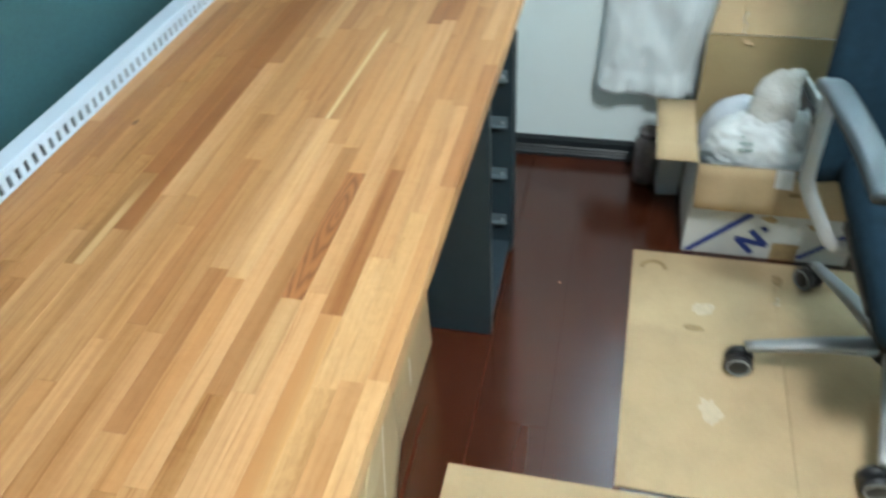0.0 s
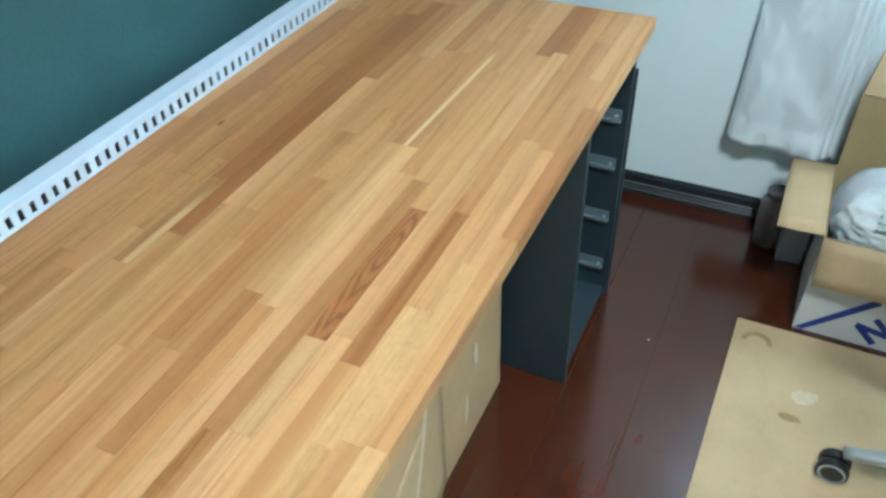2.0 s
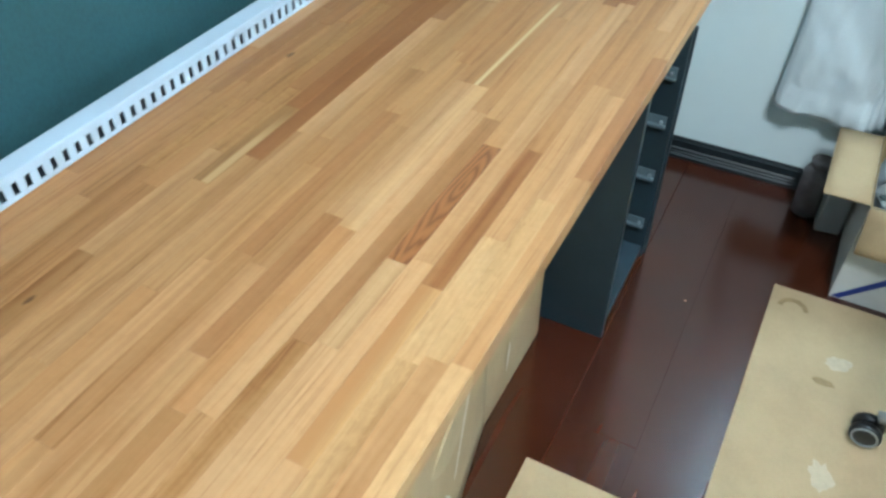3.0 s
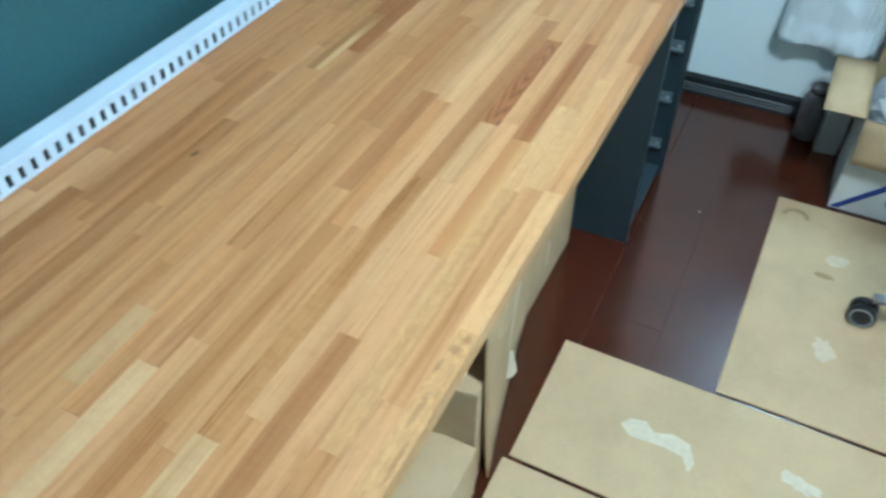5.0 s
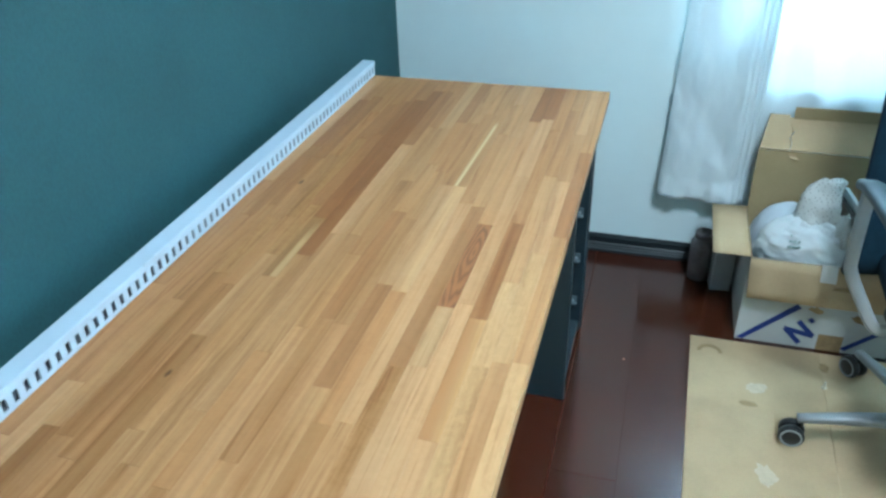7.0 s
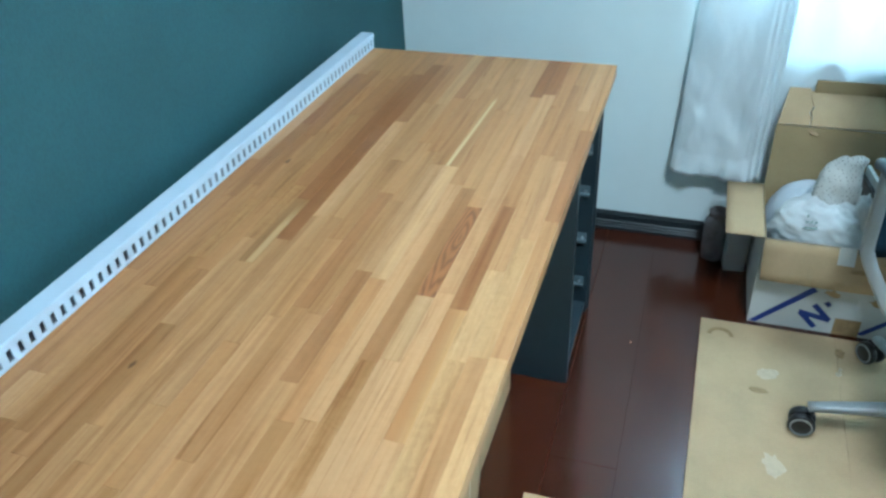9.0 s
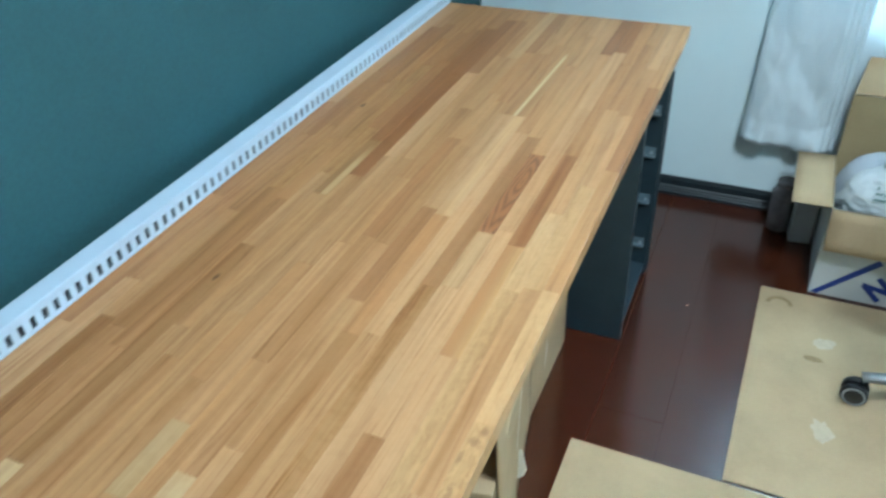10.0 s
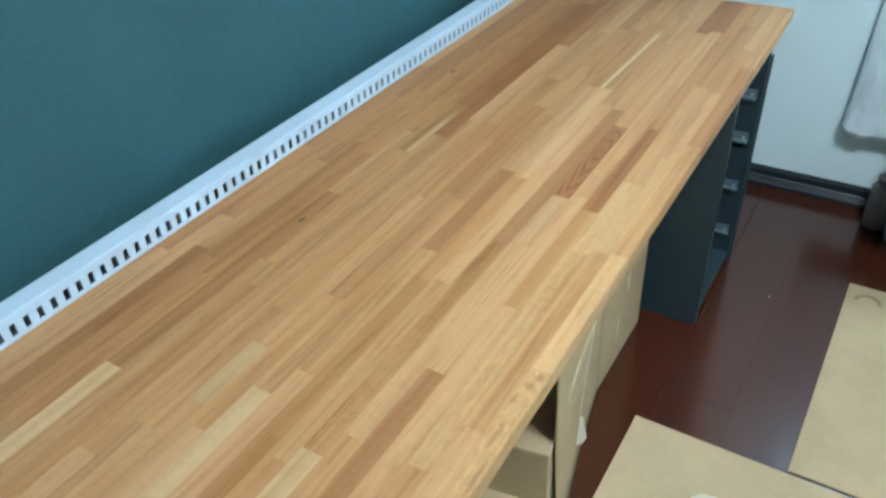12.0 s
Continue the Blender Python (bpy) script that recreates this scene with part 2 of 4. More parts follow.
TONES = {
    "Y": stave_wood("stave_pale", (0.515, 0.345, 0.178), 0.3, 0.4),
    "F": stave_wood("stave_flecked", (0.471, 0.283, 0.129), 0.5, 0.3, 0.22),
    "W": stave_wood("stave_straw", (0.495, 0.302, 0.146), 0.5),
    "L": stave_wood("stave_light", (0.472, 0.270, 0.126), 0.6),
    "T": stave_wood("stave_tan", (0.437, 0.239, 0.102), 0.7),
    "M": stave_wood("stave_medium", (0.396, 0.204, 0.082), 0.75, knots=((0.134, -0.709, 0.004, 0.010),)),
    "C": stave_wood("stave_curly", (0.394, 0.210, 0.082), 1.0, 0.7),
    "O": streak_wood("stave_orange", (0.453, 0.256, 0.106), (0.379, 0.178, 0.063), 0.5490, -0.006, 0.006, 0.010, -1.03, -1.06),
    "D": stave_wood("stave_dark", (0.332, 0.158, 0.061), 0.5),
    "G": stave_wood("stave_ochre", (0.342, 0.172, 0.064), 0.8, 0.3, knots=((0.203, -1.261, 0.003, 0.008),)),
    "R": stave_wood("stave_red_brown", (0.274, 0.115, 0.040), 0.35),
    "B": stave_wood("stave_brown", (0.332, 0.163, 0.063), 0.4),
    "N": bark_wood("stave_bark_pocket", (0.458, 0.275, 0.123), ((0.646, -1.382, 0.004, 0.007), (0.641, -1.398, 0.007, 0.006), (0.634, -1.425, 0.003, 0.010), (0.640, -1.475, 0.0035, 0.020), (0.648, -1.535, 0.003, 0.025))),
    "K": knot_wood("stave_figured", (0.286, 0.111, 0.036)),
    "S": streak_wood("stave_sap_streak", (0.402, 0.217, 0.090), (0.566, 0.416, 0.225), 0.4455, 0.03, 0.0014, 0.003, -0.34, -0.37),
    "P": streak_wood("stave_sap_edge", (0.305, 0.157, 0.057), (0.473, 0.298, 0.140), 0.2355, 0.004, 0.0036, 0.004, -0.84, -0.92),
}
GREEN = wall_paper("green_wall_paper", (0.023, 0.075, 0.085))
WHITE = plain("white_wallpaper", (0.79, 0.905, 0.92), 0.85, vary=0.02, scale=6, grain=0.2, fine=380)
CEIL = plain("ceiling_paper", (0.8, 0.8, 0.78), 0.9, vary=0.02, grain=0.15)
DARKBASE = plain("black_baseboard", (0.012, 0.02, 0.024), 0.45, vary=0.2)
FLOOR = floor_mat()
# joint paler than the boards: the highlight along their edges, painted in
JOINT_GLINT = plain("floor_joint_glint", (0.13, 0.055, 0.03), 0.4)
DUCT = plain("white_pvc", (0.52, 0.615, 0.72), 0.45, vary=0.03)
# grey that paints the shade seen through the duct's slots
DUCT_SHADE = plain("duct_shade", (0.20, 0.22, 0.26), 0.8)
CAB = plain("slate_laminate", (0.0155, 0.030, 0.039), 0.5, vary=0.08, scale=30, grain=0.08)
CAB_IN = plain("slate_laminate_inside", (0.020, 0.035, 0.046), 0.5, vary=0.08)
RAIL = plain("grey_rail", (0.11, 0.15, 0.17), 0.4, vary=0.1)
ROLLER = plain("pale_grey_plastic", (0.24, 0.28, 0.30), 0.4, vary=0.05)
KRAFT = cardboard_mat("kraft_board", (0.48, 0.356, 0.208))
# darker copy of KRAFT: shade on rear flap and box insides is in the colour
KRAFT_SHADED = cardboard_mat("kraft_shaded", (0.36, 0.275, 0.145))
KRAFT_RED = cardboard_mat("kraft_box", (0.45, 0.32, 0.18))
KRAFT_EDGE = plain("kraft_cut_edge", (0.26, 0.19, 0.10), 0.9)
PRINT_WHITE = plain("white_printed_board", (0.55, 0.57, 0.56), 0.7, vary=0.06)
PRINT_BLUE = plain("blue_print", (0.015, 0.04, 0.23), 0.6, vary=0.15)
TAPE_KRAFT = plain("faded_paper_tape", (0.55, 0.43, 0.29), 0.7, vary=0.12, scale=50)
TAPE = plain("torn_paper_patch", (0.54, 0.475, 0.35), 0.8, vary=0.1, scale=60)
TAPE_FAINT = plain("faint_torn_paper", (0.535, 0.435, 0.30), 0.8, vary=0.1, scale=60)
SCUFF = plain("brown_scuff", (0.30, 0.21, 0.10), 0.85, vary=0.2, scale=60)
CURTAIN = cloth_mat("white_curtain_cloth", (0.87, 0.94, 0.97), 0.37)
CURTAIN_THICK = cloth_mat("doubled_curtain_cloth", (0.88, 0.95, 0.98), 0.30)
CURTAIN_LINE = cloth_mat("turned_back_curtain_cloth", (0.87, 0.94, 0.97), 0.12)
BAG = cloth_mat("plastic_bag_film", (0.82, 0.86, 0.87), 0.3)
BAG_DOT = cloth_mat("dotted_tissue", (0.80, 0.82, 0.80), 0.25)
LAVENDER = cloth_mat("lavender_bag_film", (0.70, 0.74, 0.79), 0.35)
NAVY = plain("navy_mesh_fabric", (0.009, 0.026, 0.043), 0.9, vary=0.2, scale=40, grain=0.4, fine=900, spec=0.2)
GREYPLASTIC = plain("grey_plastic", (0.30, 0.32, 0.33), 0.45, vary=0.05)
ARMGREY = plain("dark_grey_arm_plastic", (0.042, 0.058, 0.068), 0.5, vary=0.06)
BLACKPLASTIC = plain("black_plastic", (0.012, 0.013, 0.015), 0.4, vary=0.2)
SILVER = plain("silver_paint", (0.30, 0.31, 0.315), 0.42, 0.3, vary=0.05)
ARMPOST = plain("light_grey_arm_plastic", (0.42, 0.44, 0.45), 0.45, vary=0.05)
RED = plain("red_print", (0.45, 0.05, 0.06), 0.5)
CLEAR = plain("frosted_plastic", (0.13, 0.12, 0.125), 0.15, vary=0.25, scale=30)
PANE = glass_mat("window_glass", (0.95, 0.97, 0.97), 0.0)
FRAME = plain("window_frame_white", (0.7, 0.72, 0.72), 0.4, vary=0.03)
LAMPGLOW = glow_mat("lamp_diffuser", (1.0, 0.97, 0.9), 3.0)
OUTSIDE = glow_mat("bright_daylight", (0.88, 0.95, 1.0), 4.0)


# ---- mesh helpers ----
def add_box(bm, x0, x1, y0, y1, z0, z1, bevel=0.0, seg=1):
    m = Matrix.Translation(((x0 + x1) / 2, (y0 + y1) / 2, (z0 + z1) / 2)) @ Matrix.Diagonal((x1 - x0, y1 - y0, z1 - z0, 1))
    vs = bmesh.ops.create_cube(bm, size=1, matrix=m)["verts"]
    if bevel:
        es = list({e for v in vs for e in v.link_edges})
        bmesh.ops.bevel(bm, geom=es, offset=bevel, segments=seg, affect="EDGES", profile=0.5)
    return bm


def box_bm(*a, **k):
    return add_box(bmesh.new(), *a, **k)


def turned(profile, seg=24):
    """A body of revolution about z from (radius, height) pairs."""
    bm = bmesh.new()
    rings = []
    for r, z in profile:
        rings.append([bm.verts.new((r * math.cos(2 * math.pi * i / seg), r * math.sin(2 * math.pi * i / seg), z)) for i in range(seg)])
    for a, b in zip(rings, rings[1:]):
        for i in range(seg):
            bm.faces.new((a[i], a[(i + 1) % seg], b[(i + 1) % seg], b[i]))
    bm.faces.new(rings[0][::-1])
    bm.faces.new(rings[-1])
    return bm


def annulus(r0, r1, z0, z1, seg=26):
    """A flat ring about z."""
    bm = bmesh.new()
    loops = [[bm.verts.new((r * math.cos(2 * math.pi * i / seg), r * math.sin(2 * math.pi * i / seg), z)) for i in range(seg)] for r, z in ((r0, z0), (r1, z0), (r1, z1), (r0, z1))]
    for a, b in zip(loops, loops[1:] + loops[:1]):
        for i in range(seg):
            bm.faces.new((a[i], a[(i + 1) % seg], b[(i + 1) % seg], b[i]))
    return bm


def swept(points, half_w, half_t, up=(0, 0, 1), seg=10):
    """A bar with a rounded section along points; half_w and half_t may be lists."""
    bm = bmesh.new()
    pts = [Vector(p) for p in points]
    n = len(pts)
    rings = []
    for i, p in enumerate(pts):
        d = (pts[min(i + 1, n - 1)] - pts[max(i - 1, 0)]).normalized()
        side = d.cross(Vector(up)).normalized()
        top = side.cross(d).normalized()
        w = half_w[i] if isinstance(half_w, (list, tuple)) else half_w
        h = half_t[i] if isinstance(half_t, (list, tuple)) else half_t
        ring = []
        for k in range(seg):
            a = 2 * math.pi * k / seg
            c, s = math.cos(a), math.sin(a)
            c, s = math.copysign(abs(c) ** 0.5, c), math.copysign(abs(s) ** 0.5, s)
            ring.append(bm.verts.new(p + side * w * c + top * h * s))
        rings.append(ring)
    for a, b in zip(rings, rings[1:]):
        for k in range(seg):
            bm.faces.new((a[k], a[(k + 1) % seg], b[(k + 1) % seg], b[k]))
    bm.faces.new(rings[0][::-1])
    bm.faces.new(rings[-1])
    bmesh.ops.recalc_face_normals(bm, faces=bm.faces)
    return bm


def curve_pts(ctrl, n=14):
    """Catmull-Rom points through the controls."""
    c = [Vector(p) for p in ctrl]
    c = [c[0] * 2 - c[1]] + c + [c[-1] * 2 - c[-2]]
    out = []
    for i in range(1, len(c) - 2):
        for k in range(n):
            t = k / n
            a, b, d, e = c[i - 1], c[i], c[i + 1], c[i + 2]
            out.append(0.5 * ((2 * b) + (d - a) * t + (2 * a - 5 * b + 4 * d - e) * t * t + (3 * b - a - 3 * d + e) * t ** 3))
    out.append(c[-2])
    return out


def sheet(corner, u, v, thick, nu=1, nv=1, warp=None):
    """A board of that thickness over corner, corner+u, corner+v; warp(s, t) pushes it along its normal."""
    bm = bmesh.new()
    o, u, v = Vector(corner), Vector(u), Vector(v)
    nrm = u.cross(v).normalized()
    lay = []
    for off in (0.0, thick):
        g = [[bm.verts.new(o + u * (i / nu) + v * (j / nv) + nrm * (off + (warp(i / nu, j / nv) if warp else 0.0))) for i in range(nu + 1)] for j in range(nv + 1)]
        lay.append(g)
    a, b = lay
    for j in range(nv):
        for i in range(nu):
            bm.faces.new((b[j][i], b[j][i + 1], b[j + 1][i + 1], b[j + 1][i]))
            bm.faces.new((a[j + 1][i], a[j + 1][i + 1], a[j][i + 1], a[j][i]))
    for i in range(nu):
        bm.faces.new((a[0][i], a[0][i + 1], b[0][i + 1], b[0][i]))
        bm.faces.new((a[nv][i + 1], a[nv][i], b[nv][i], b[nv][i + 1]))
    for j in range(nv):
        bm.faces.new((a[j + 1][0], a[j][0], b[j][0], b[j + 1][0]))
        bm.faces.new((a[j][nu], a[j + 1][nu], b[j + 1][nu], b[j][nu]))
    return bm


def blob(rx, ry, rz, rough, freq, seed, seg=40, rings=26):
    bm = bmesh.new()
    bmesh.ops.create_uvsphere(bm, u_segments=seg, v_segments=rings, radius=1)
    for v in bm.verts:
        d = noise.fractal(v.co * freq + Vector((seed, seed * 2, 0)), 0.8, 2.0, 4)
        r = noise.noise(v.co * freq * 2.5 + Vector((0, seed, seed)))
        e = noise.ridged_multi_fractal(v.co * freq * 1.4 + Vector((seed, 0, seed)), 0.9, 2.1, 3, 1.0, 1.6)
        k = 1 + rough * d + 0.5 * rough * abs(r) + 0.16 * rough * (e - 1.0)
        v.co = Vector((v.co.x * rx * k, v.co.y * ry * k, v.co.z * rz * k))
    return bm


def outline(points, thick):
    """A flat plate from an outline of (x, y), resting at z 0."""
    bm = bmesh.new()
    f = bm.faces.new([bm.verts.new((x, y, 0)) for x, y in points])
    r = bmesh.ops.extrude_face_region(bm, geom=[f])
    bmesh.ops.translate(bm, vec=(0, 0, thick), verts=[g for g in r["geom"] if isinstance(g, bmesh.types.BMVert)])
    bmesh.ops.recalc_face_normals(bm, faces=bm.faces)
    return bm


def ragged(cx, cy, rx, ry, seed, n=22, wild=0.35, turn=0.0):
    rnd = random.Random(seed)
    pts = []
    for i in range(n):
        a = 2 * math.pi * i / n
        k = 1 + wild * (rnd.random() - 0.5) * 2
        x, y = rx * k * math.cos(a), ry * k * math.sin(a)
        pts.append((cx + x * math.cos(turn) - y * math.sin(turn), cy + x * math.sin(turn) + y * math.cos(turn)))
    return pts


def mesh_ob(name, bm, mat, smooth=False):
    me = bpy.data.meshes.new(name)
    bm.to_mesh(me)
    bm.free()
    me.materials.append(mat)
    if smooth:
        for p in me.polygons:
            p.use_smooth = True
    return new(name, me)


def part(name, bm, mat, parent, label="", smooth=False):
    ob = mesh_ob(name, bm, mat, smooth)
    ob.parent = parent
    if label:
        ob["label"] = label
    return ob


def thing(name, label, category, at=(0, 0, 0), rz=0.0, group=""):
    ob = new(name)
    ob.matrix_world = pose(*at, 0, 0, rz)
    return tagged(ob, label, category, group)


def structure(name, bm, mat, label, category):
    return tagged(mesh_ob(name, bm, mat), label, category, kind="structure")


# ---- the room ----
WX, WY = -0.046, 0.372          # faces of the green wall and of the white wall
EX, NY, TOP = 3.0, -3.4, 2.4    # far sides of the room and its ceiling
WIN = (0.95, 2.45, 0.60, 2.0)   # the window's opening: x from, to, z from, to

structure("wall_west", box_bm(WX - 0.12, WX, NY, WY + 0.15, 0, TOP), GREEN, "dark teal green painted accent wall beside the desk", "wall")
bm = bmesh.new()
add_box(bm, WX, WIN[0], WY, WY + 0.12, 0, TOP)
add_box(bm, WIN[1], EX, WY, WY + 0.12, 0, TOP)
add_box(bm, WIN[0], WIN[1], WY, WY + 0.12, 0, WIN[2])
add_box(bm, WIN[0], WIN[1], WY, WY + 0.12, WIN[3], TOP)
structure("wall_north", bm, WHITE, "white papered wall with the curtained window", "wall")
structure("wall_east", box_bm(EX, EX + 0.12, NY, WY + 0.12, 0, TOP), WHITE, "plain white papered wall closing the room", "wall")
structure("wall_south", box_bm(WX - 0.12, EX + 0.12, NY - 0.12, NY, 0, TOP), WHITE, "plain white papered wall behind the walk", "wall")
structure("ceiling", box_bm(WX - 0.12, EX + 0.12, NY - 0.12, WY + 0.15, TOP, TOP + 0.1), CEIL, "plain white papered ceiling", "ceiling")


def baseboard(name, length, m):
    """Dark moulded skirting: tall face, groove, foot."""
    bm = bmesh.new()
    prof = ((0, 0), (0.022, 0), (0.022, 0.010), (0.017, 0.014), (0.017, 0.018), (0.014, 0.021), (0.014, 0.026), (0.010, 0.03), (0.010, 0.05), (0.007, 0.056), (0.007, 0.06), (0, 0.06))
    a = [bm.verts.new((0, -y, z)) for y, z in prof]
    b = [bm.verts.new((length, -y, z)) for y, z in prof]
    for i in range(len(prof)):
        j = (i + 1) % len(prof)
        bm.faces.new((a[i], a[j], b[j], b[i]))
    bm.faces.new(a[::-1])
    bm.faces.new(b)
    bmesh.ops.recalc_face_normals(bm, faces=bm.faces)
    ob = structure(name, bm, DARKBASE, "glossy black moulded baseboard along the wall", "baseboard")
    ob.matrix_world = m
    return ob


baseboard("baseboard", EX - WX - 0.02, pose(WX + 0.015, WY, 0))
baseboard("baseboard", WY - NY - 0.02, pose(WX, NY + 0.005, 0, 0, 0, 90))

# window: frame, two panes, sill
win = structure("window_1", box_bm(WIN[0], WIN[1], WY + 0.05, WY + 0.09, WIN[2], WIN[2] + 0.04), FRAME, "white framed sliding window behind the curtain", "window")
for nm, a in (("window_frame", (WIN[0], WIN[1], WY + 0.05, WY + 0.09, WIN[3] - 0.04, WIN[3])),
              ("window_frame", (WIN[0], WIN[0] + 0.04, WY + 0.05, WY + 0.09, WIN[2] + 0.04, WIN[3] - 0.04)),
              ("window_frame", (WIN[1] - 0.04, WIN[1], WY + 0.05, WY + 0.09, WIN[2] + 0.04, WIN[3] - 0.04)),
              ("window_frame", (1.635, 1.675, WY + 0.05, WY + 0.09, WIN[2] + 0.04, WIN[3] - 0.04)),
              ("window_sill", (WIN[0], WIN[1], WY - 0.012, WY + 0.048, WIN[2] - 0.02, WIN[2] + 0.002))):
    part(nm, box_bm(*a, bevel=0.003), FRAME, win)
for x0, x1 in ((WIN[0] + 0.04, 1.635), (1.675, WIN[1] - 0.04)):
    p = part("pane", box_bm(x0, x1, WY + 0.066, WY + 0.072, WIN[2] + 0.04, WIN[3] - 0.04), PANE, win)
    p.visible_shadow = False
structure("backdrop", box_bm(-3, 6, 3.0, 3.02, -1, 5), OUTSIDE, "bright hazy daylight outside the window", "backdrop")

# ceiling lamp
lamp = thing("ceiling_lamp", "round white flush ceiling lamp, switched on", "lamp", (1.32, -1.28, 0))
part("housing", turned([(0.2, 2.36), (0.26, 2.37), (0.26, 2.4)], 40), FRAME, lamp)
part("diffuser", turned([(0.12, 2.30), (0.22, 2.315), (0.25, 2.345), (0.25, 2.36)], 40), LAMPGLOW, lamp, "glowing milky diffuser", True)

# ---- desk ----
DX, DW, Y_END, Y_NEAR, DZ = 0.056, 0.0261, -0.10, -2.10, 0.72
desk = thing("desk_top", "oiled edge-glued hardwood desk top of narrow staves", "desk", (0, 0, 0))
LAYOUT = {
    0: "-0.717 L -1.08 M -1.407 M -1.80 L",
    1: "-0.273 T -0.55 D -0.85 M -1.304 M -1.75 L",
    2: "-0.248 M -0.60 D -0.805 M -1.11 M -1.38 T -1.83 G",
    3: "-0.34 M -0.58 M -0.85 M -1.03 C -1.39 G -1.78 M",
    4: "-0.29 M -0.49 D -0.838 C -1.056 M -1.42 M -1.72 M",
    5: "-0.262 M -0.461 D -0.789 D -0.96 C -1.18 L -1.600 G -1.95 Y",
    6: "-0.249 M -0.42 R -0.83 R -1.021 P -1.36 T -1.80 T",
    7: "-0.181 M -0.52 R -0.951 R -1.41 T -1.77 M",
    8: "-0.181 M -0.50 D -0.876 L -1.313 L -1.70 T",
    9: "-0.114 D -0.40 M -0.872 T -1.19 T -1.43 M -1.645 T -1.9 L",
    10: "-0.40 W -0.66 T -0.93 M -1.127 T -1.49 L -1.594 Y -1.88 T",
    11: "-0.36 D -0.58 M -0.778 T -1.10 D -1.377 M -1.62 T",
    12: "-0.36 T -0.61 M -0.80 T -1.108 T -1.545 L -1.82 Y",
    13: "-0.30 T -0.659 M -1.00 L -1.236 D -1.50 T -1.75 L",
    14: "-0.659 S -1.012 W -1.296 M -1.589 G -1.9 M",
    15: "-0.23 L -0.403 T -0.722 T -1.287 L -1.61 T -1.9 M",
    16: "-0.42 T -0.730 T -1.176 B -1.585 C -1.9 Y",
    17: "-0.322 R -0.788 T -1.033 K -1.168 W -1.55 L -1.9 T",
    18: "-0.303 R -0.595 L -1.02 L -1.429 L -1.80 B",
    19: "-0.36 M -0.773 M -1.05 D -1.29 O -1.62 L",
    20: "-0.24 T -0.58 M -0.95 T -1.148 F -1.55 F",
    21: "-0.372 L -0.596 T -0.86 L -1.135 F -1.48 T -1.84 L",
    22: "-0.462 T -0.80 D -1.13 T -1.372 F -1.75 N",
}
rnd = random.Random(5)
for k, text in LAYOUT.items():
    words = text.split()
    runs = [(float(words[i]), words[i + 1]) for i in range(0, len(words), 2)]
    y0 = Y_END
    if runs[-1][0] > Y_NEAR + 0.02:
        runs.append((Y_NEAR, rnd.choice("LTM")))
    for y1, tone in runs:
        y1 = max(y1, Y_NEAR)
        x0 = DX + k * DW
        lift = rnd.uniform(0.0, 0.00012)
        bm = box_bm(x0 + 0.00006, x0 + DW - (0.0025 if k == 22 else 0.00006), y1 + 0.00006, y0 - 0.00006, DZ - 0.028, DZ + lift)
        long_edges = [e for e in bm.edges if all(v.co.z > DZ - 0.01 for v in e.verts)]
        bmesh.ops.bevel(bm, geom=long_edges, offset=0.00022, segments=1, affect="EDGES")
        if k == 22:
            outer = [e for e in bm.edges if all(v.co.x > x0 + DW - 0.0035 for v in e.verts) and abs(e.verts[0].co.y - e.verts[1].co.y) > 0.05]
            bmesh.ops.bevel(bm, geom=outer, offset=0.003, segments=3, affect="EDGES")
        part("stave", bm, TONES[tone], desk)
        y0 = y1

# slotted cable duct behind the desk
duct = thing("cable_duct", "white slotted plastic cable duct along the rear desk edge", "cable duct")
XF, XB, YF, YN = 0.0555, 0.026, Y_END + 0.004, Y_NEAR
part("rear_wall", box_bm(XB, XB + 0.002, YN, YF, 0.690, 0.754), DUCT, duct)
part("base", box_bm(XB + 0.002, XF - 0.002, YN, YF, 0.690, 0.692), DUCT, duct)
bm = bmesh.new()
add_box(bm, XF - 0.002, XF, YN, YF, 0.690, 0.7255)
add_box(bm, XF - 0.002, XF, YN, YF, 0.7425, 0.754)
PITCH = 0.0192
y = YF
while y > YN + 0.02:
    add_box(bm, XF - 0.002, XF, y - 0.0112, y, 0.7255, 0.7425)
    y -= PITCH
part("slotted_wall", bm, DUCT, duct)
# added plate, coloured as the shade behind the slots
part("liner", box_bm(XB + 0.004, XB + 0.005, YN + 0.01, YF - 0.01, 0.693, 0.75), DUCT_SHADE, duct, "added grey plate that stands for the shade inside the duct")
bm = bmesh.new()
add_box(bm, XB - 0.0015, XF + 0.0015, YN, YF + 0.0005, 0.7542, 0.757, 0.0007)
add_box(bm, XF + 0.0002, XF + 0.0018, YN, YF + 0.0005, 0.7455, 0.7542)
add_box(bm, XB - 0.0018, XB - 0.0002, YN, YF + 0.0005, 0.7455, 0.7542)
part("lid", bm, DUCT, duct)

# drawer cabinet with its drawers taken out
cab = thing("drawer_cabinet", "dark slate drawer cabinet with drawers removed", "cabinet")
CX0, CX1, CY0, CY1, CT = 0.10, 0.626, -0.398, -0.085, DZ - 0.0285
part("side_panel", box_bm(CX0, CX1, CY0, CY0 + 0.018, 0, CT, bevel=0.001), CAB, cab)
part("side_panel", box_bm(CX0, CX1, CY1 - 0.018, CY1, 0, CT, bevel=0.001), CAB, cab)
part("back_panel", box_bm(CX0, CX0 + 0.01, CY0 + 0.018, CY1 - 0.018, 0, CT), CAB_IN, cab)
part("bottom_panel", box_bm(CX0 + 0.01, CX1 - 0.004, CY0 + 0.018, CY1 - 0.018, 0.02, 0.038, bevel=0.001), CAB_IN, cab)
